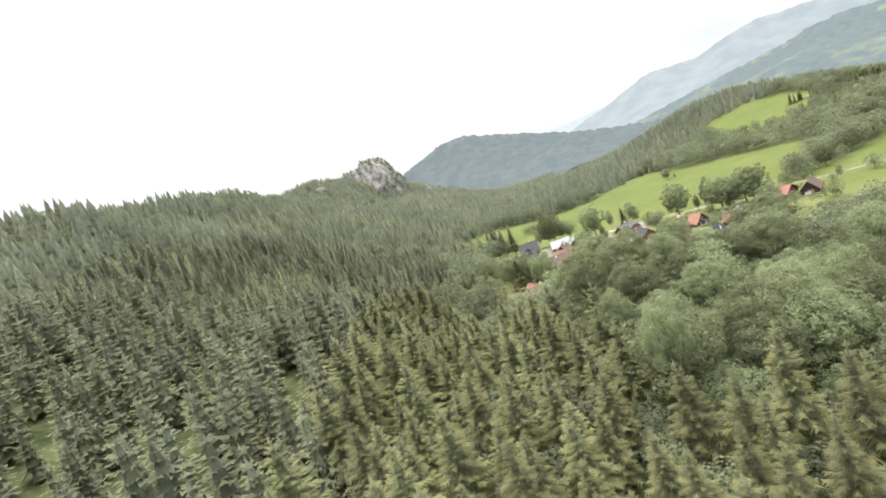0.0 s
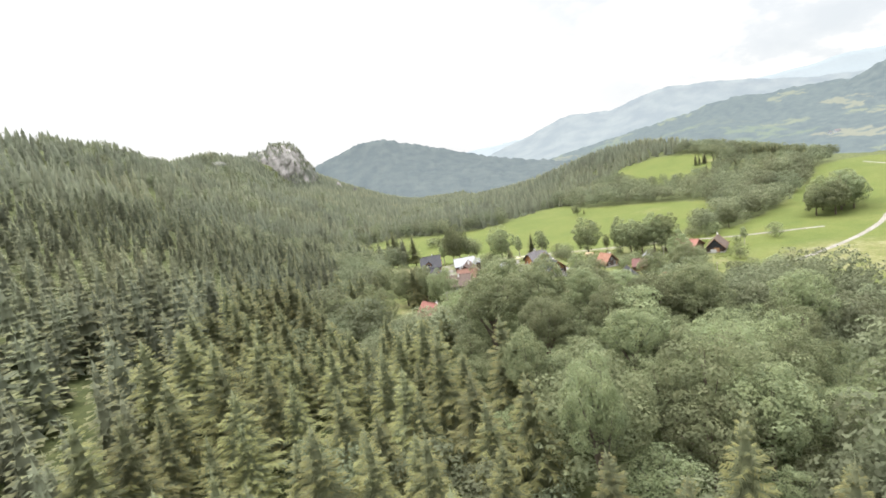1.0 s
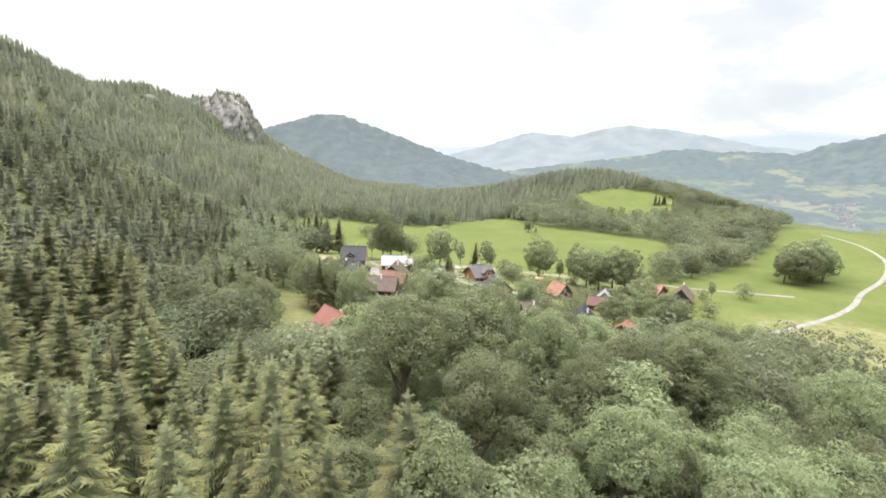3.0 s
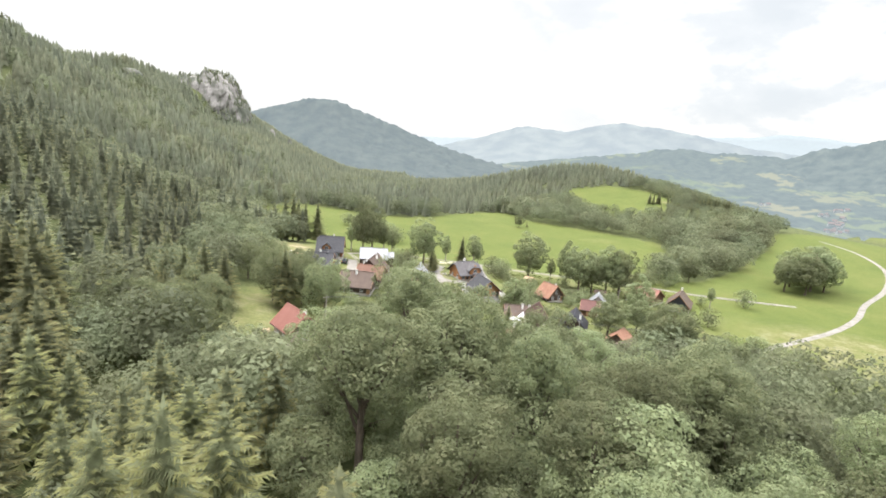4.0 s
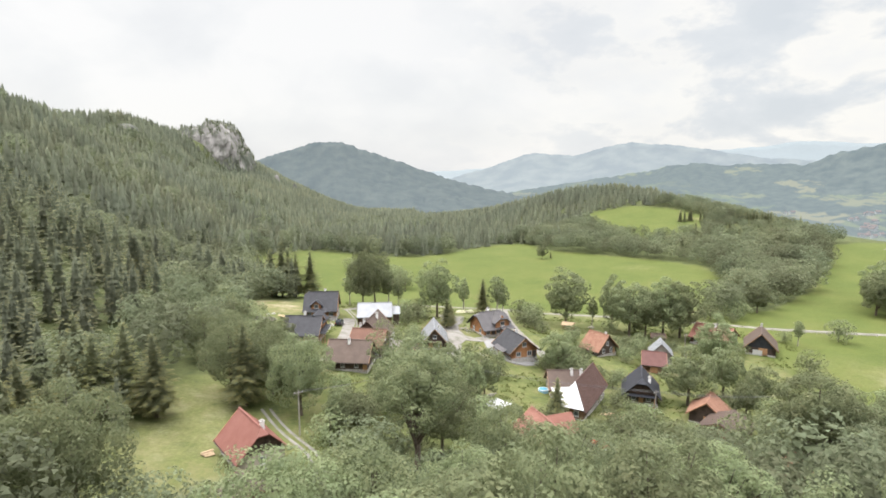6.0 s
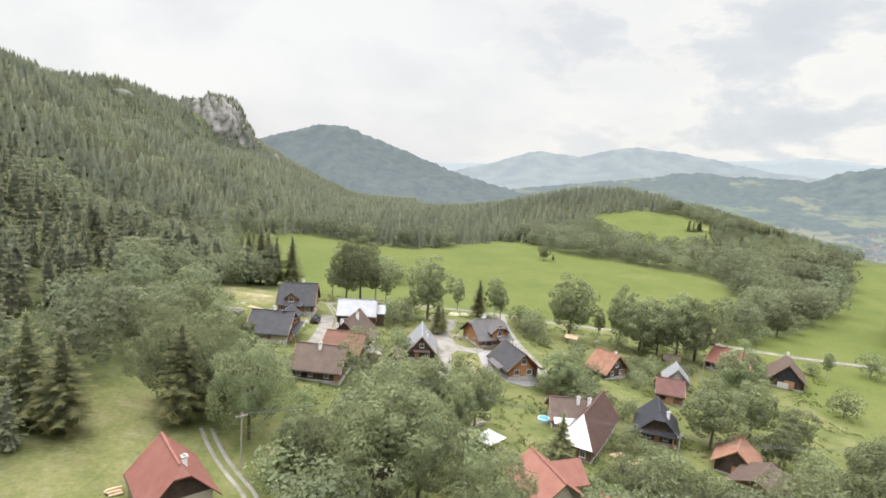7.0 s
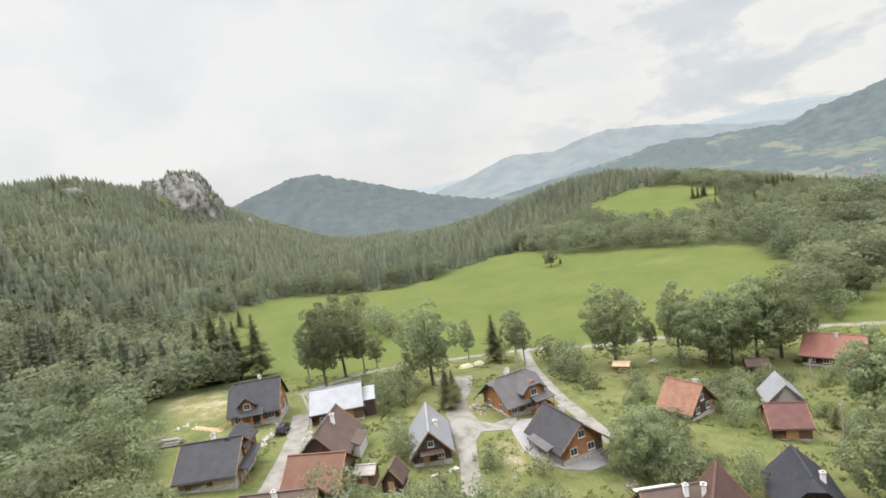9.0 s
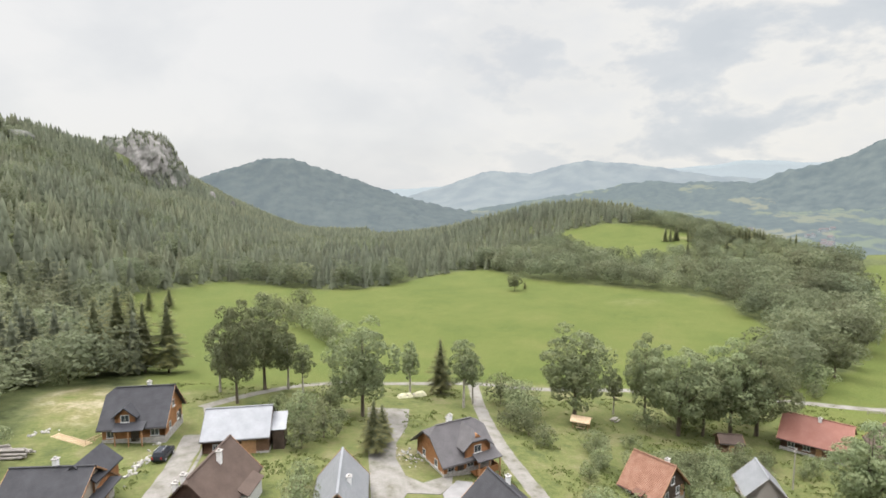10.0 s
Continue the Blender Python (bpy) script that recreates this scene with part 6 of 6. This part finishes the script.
def canopy(x, y, ang):
    ob = thing("party_tent", "white canvas garden canopy on thin posts", "tent", x, y, ang)
    bm = bmesh.new()
    n = 8
    grid = {}
    for i in range(n + 1):
        for j in range(n + 1):
            u, v = i / n * 2 - 1, j / n * 2 - 1
            z = 2.0 + 0.9 * (1 - max(abs(u), abs(v))) ** 0.8 - 0.08 * math.cos(u * 9) * abs(v)
            grid[i, j] = bm.verts.new((u * 2.2, v * 2.0, z))
    for i in range(n):
        for j in range(n):
            bm.faces.new((grid[i, j], grid[i + 1, j], grid[i + 1, j + 1], grid[i, j + 1]))
    low = bmesh.ops.extrude_face_region(bm, geom=bm.faces[:])
    for g in low["geom"]:
        if isinstance(g, bmesh.types.BMVert):
            g.co.z += 0.03
    part("canopy", bm, CANVAS, ob)
    for sx in (-2.1, 2.1):
        for sy in (-1.9, 1.9):
            part("pole", rod(0.03, 0.03, 2.3, pose(sx, sy, -0.2), 6), STEEL, ob)


canopy(69.8, 224.6, 30)


def draped(name, label, x, y, ang, sx, sy, h, mat):
    ob = thing(name, label, "tarpaulin", x, y, ang)
    bm = bmesh.new()
    grid = {}
    nx, ny = 14, 8
    for i in range(nx + 1):
        for j in range(ny + 1):
            u, v = i / nx * 2 - 1, j / ny * 2 - 1
            z = h * max(0, 1 - abs(u) ** 4) * max(0, 1 - abs(v) ** 3) * (0.75 + 0.5 * noise.noise(Vector((u * 2, v * 2, x))))
            grid[i, j] = bm.verts.new((u * sx / 2, v * sy / 2, z + 0.04))
    for i in range(nx):
        for j in range(ny):
            bm.faces.new((grid[i, j], grid[i + 1, j], grid[i + 1, j + 1], grid[i, j + 1])).smooth = True
    part("cover", bm, mat, ob)
    part("stack", box(sx * 0.8, sy * 0.6, h * 0.55), GREY_WOOD, ob)


draped("covered_pile", "timber pile under a pale yellowed tarpaulin", 88.0, 312.6, 8, 3.6, 2.2, 1.1, TARP)
draped("covered_pile", "timber pile under a pale yellowed tarpaulin", 91.6, 313.4, 10, 3.6, 2.0, 1.2, TARP)
draped("ground_sheet", "blue plastic sheet spread on the ground", 72.8, 220.6, 10, 2.6, 1.4, 0.3, PLASTIC_BLUE)
draped("ground_sheet", "white sheet lying on the grass", 67.8, 257.0, 20, 1.6, 1.1, 0.15, CANVAS)
draped("ground_sheet", "white sheet lying on the grass", 64.6, 256.4, 5, 1.2, 0.8, 0.15, CANVAS)


def utility_pole(x, y, h, label="bare wooden utility pole with a crossarm"):
    ob = thing("utility_pole", label, "pole", x, y, 20)
    part("pole", rod(0.14, 0.09, h + 0.6, pose(0, 0, -0.6), 10), GREY_WOOD, ob)
    arm = part("crossarm", box(1.6, 0.12, 0.12, pose(0, 0, h - 0.5)), GREY_WOOD, ob)
    for sx in (-0.7, 0.0, 0.7):
        part("insulator", rod(0.05, 0.03, 0.18, pose(sx, 0, h - 0.38), 8), WHITE, arm)
    return Vector((x, y, float(gz(x, y)) + h - 0.2))


tops = [utility_pole(31.2, 216.0, 8), utility_pole(58, 231, 8.5), utility_pole(101.4, 217.2, 8.5), utility_pole(136, 213, 8.5)]
utility_pole(143.5, 261.2, 7.5, "dark leaning utility pole beside the garden")
utility_pole(131.0, 245.2, 6.5, "dark utility pole beside the path")
for a, b in zip(tops, tops[1:]):
    for off in (-0.7, 0.0, 0.7):
        pts = []
        side = Vector((math.cos(radians(20)), math.sin(radians(20)), 0)) * off
        for k in range(13):
            t = k / 12
            p = a.lerp(b, t) + side
            p.z -= 1.1 * 4 * t * (1 - t) * 0.8
            pts.append(tuple(p))
        v, f = tube(pts, [0.022] * 13, 4)
        tagged(new("overhead_cable", mesh_of("overhead_cable", v, f, [CABLE])), "thin overhead cable strung between wooden poles", "cable", "overhead cables")


def steps(x, y, ang, n):
    ob = thing("garden_steps", "log steps set into the grassy slope", "steps", x, y, ang)
    for k in range(n):
        q = pose(x, y, 0, 0, 0, ang) @ Vector((k * 0.55, 0, 0))
        part("step", box(0.22, 1.5, 0.2, pose(k * 0.55, 0, float(gz(q.x, q.y)) - float(gz(x, y)) - 0.08), 0.02), SAWN, ob)


steps(25.2, 297.2, -38, 14)


def fence(name, label, line, h=1.0, gap=2.2, mat=None):
    x0, y0 = line[0]
    z0 = float(gz(x0, y0))
    ob = tagged(new(name), label, "fence")
    ob.location = (x0, y0, z0)
    for (xa, ya), (xb, yb) in zip(line, line[1:]):
        d = math.hypot(xb - xa, yb - ya)
        n = max(1, int(d / gap))
        ang = math.degrees(math.atan2(yb - ya, xb - xa))
        for k in range(n + 1):
            x, y = xa + (xb - xa) * k / n, ya + (yb - ya) * k / n
            part("post", box(0.1, 0.1, h + 0.3, pose(x - x0, y - y0, float(gz(x, y)) - z0 - 0.3)), mat or GREY_WOOD, ob)
            if k < n:
                x2, y2 = xa + (xb - xa) * (k + 1) / n, ya + (yb - ya) * (k + 1) / n
                za, zb = float(gz(x, y)), float(gz(x2, y2))
                run = math.hypot(x2 - x, y2 - y)
                for z in (h * 0.45, h * 0.85):
                    part("rail", box(run, 0.04, 0.12, pose((x + x2) / 2 - x0, (y + y2) / 2 - y0, (za + zb) / 2 - z0 + z, 0, -math.degrees(math.atan2(zb - za, run)), ang)), mat or GREY_WOOD, ob)


fence("fence", "low pale timber fence along the cottage garden", [(30.6, 292.6), (33.4, 296.4)], 0.9, 1.2, SAWN)
fence("fence", "weathered rail fence beside the field lane", [(190, 279.5), (205, 271), (222, 263)], 1.0, 3.0)
part_barrel = thing("water_barrel", "grey water barrel beside the log chalet", "barrel", 90.6, 251.6)
part("barrel", rod(0.55, 0.6, 1.3, pose(0, 0, -0.05), 18), STEEL, part_barrel)
part("lid", rod(0.62, 0.58, 0.08, pose(0, 0, 1.25), 18), DARK_TRIM, part_barrel)

# ---- rough grass and weeds on the lawns ----
WEED = material("rough_grass", [(0.3, (0.120, 0.148, 0.050)), (0.55, (0.150, 0.170, 0.062)), (0.8, (0.190, 0.188, 0.088))], 0.12, 0.9, fine=0.2, bump=0, island=0.2, through_light=0.5, spec=0.03)
LANES = [((37.5, 253), (45.2, 284)), ((45.2, 284), (47, 309)), ((68, 249), (73, 270)), ((73, 270), (82, 305)), ((95.3, 256), (98.7, 288)), ((98.7, 288), (108, 321)), ((82, 264), (90, 251)), ((46, 309), (75, 327)), ((75, 327), (124, 316)), ((124, 316), (180, 291))]


def near_lane(x, y, gap=3.4):
    for (x0, y0), (x1, y1) in LANES:
        t = min(1, max(0, ((x - x0) * (x1 - x0) + (y - y0) * (y1 - y0)) / ((x1 - x0) ** 2 + (y1 - y0) ** 2)))
        if math.hypot(x - x0 - t * (x1 - x0), y - y0 - t * (y1 - y0)) < gap:
            return True
    return False


wv, wf = [], []
tries = 0
while len(wf) < 36000 and tries < 40000:
    tries += 1
    x, y = rng.uniform(37, 188), rng.uniform(196, 332)
    if not inside(VILLAGE, x, y) or noise.noise(Vector((x * 0.11, y * 0.11, 5))) + 0.6 * noise.noise(Vector((x * 0.4, y * 0.4, 2))) < 0.06 or near_lane(x, y):
        continue
    z = float(gz(x, y))
    for k in range(8):
        a, r = rng.uniform(0, 6.283), rng.uniform(0.05, 0.7)
        px, py = x + math.cos(a) * r, y + math.sin(a) * r
        b = rng.uniform(0, 6.283)
        n = len(wv)
        c, d, up = math.cos(b) * 0.16, math.sin(b) * 0.16, rng.uniform(0.15, 0.38)
        wv += [(px - c, py - d, z), (px + c, py + d, z), (px + d * 0.8, py - c * 0.8, z + up)]
        wf.append((n, n + 1, n + 2))
tagged(new("rough_grass", mesh_of("rough_grass", wv, wf, [WEED])), "tufts of uncut grass and weeds on the lawns", "grass", kind="stuff")
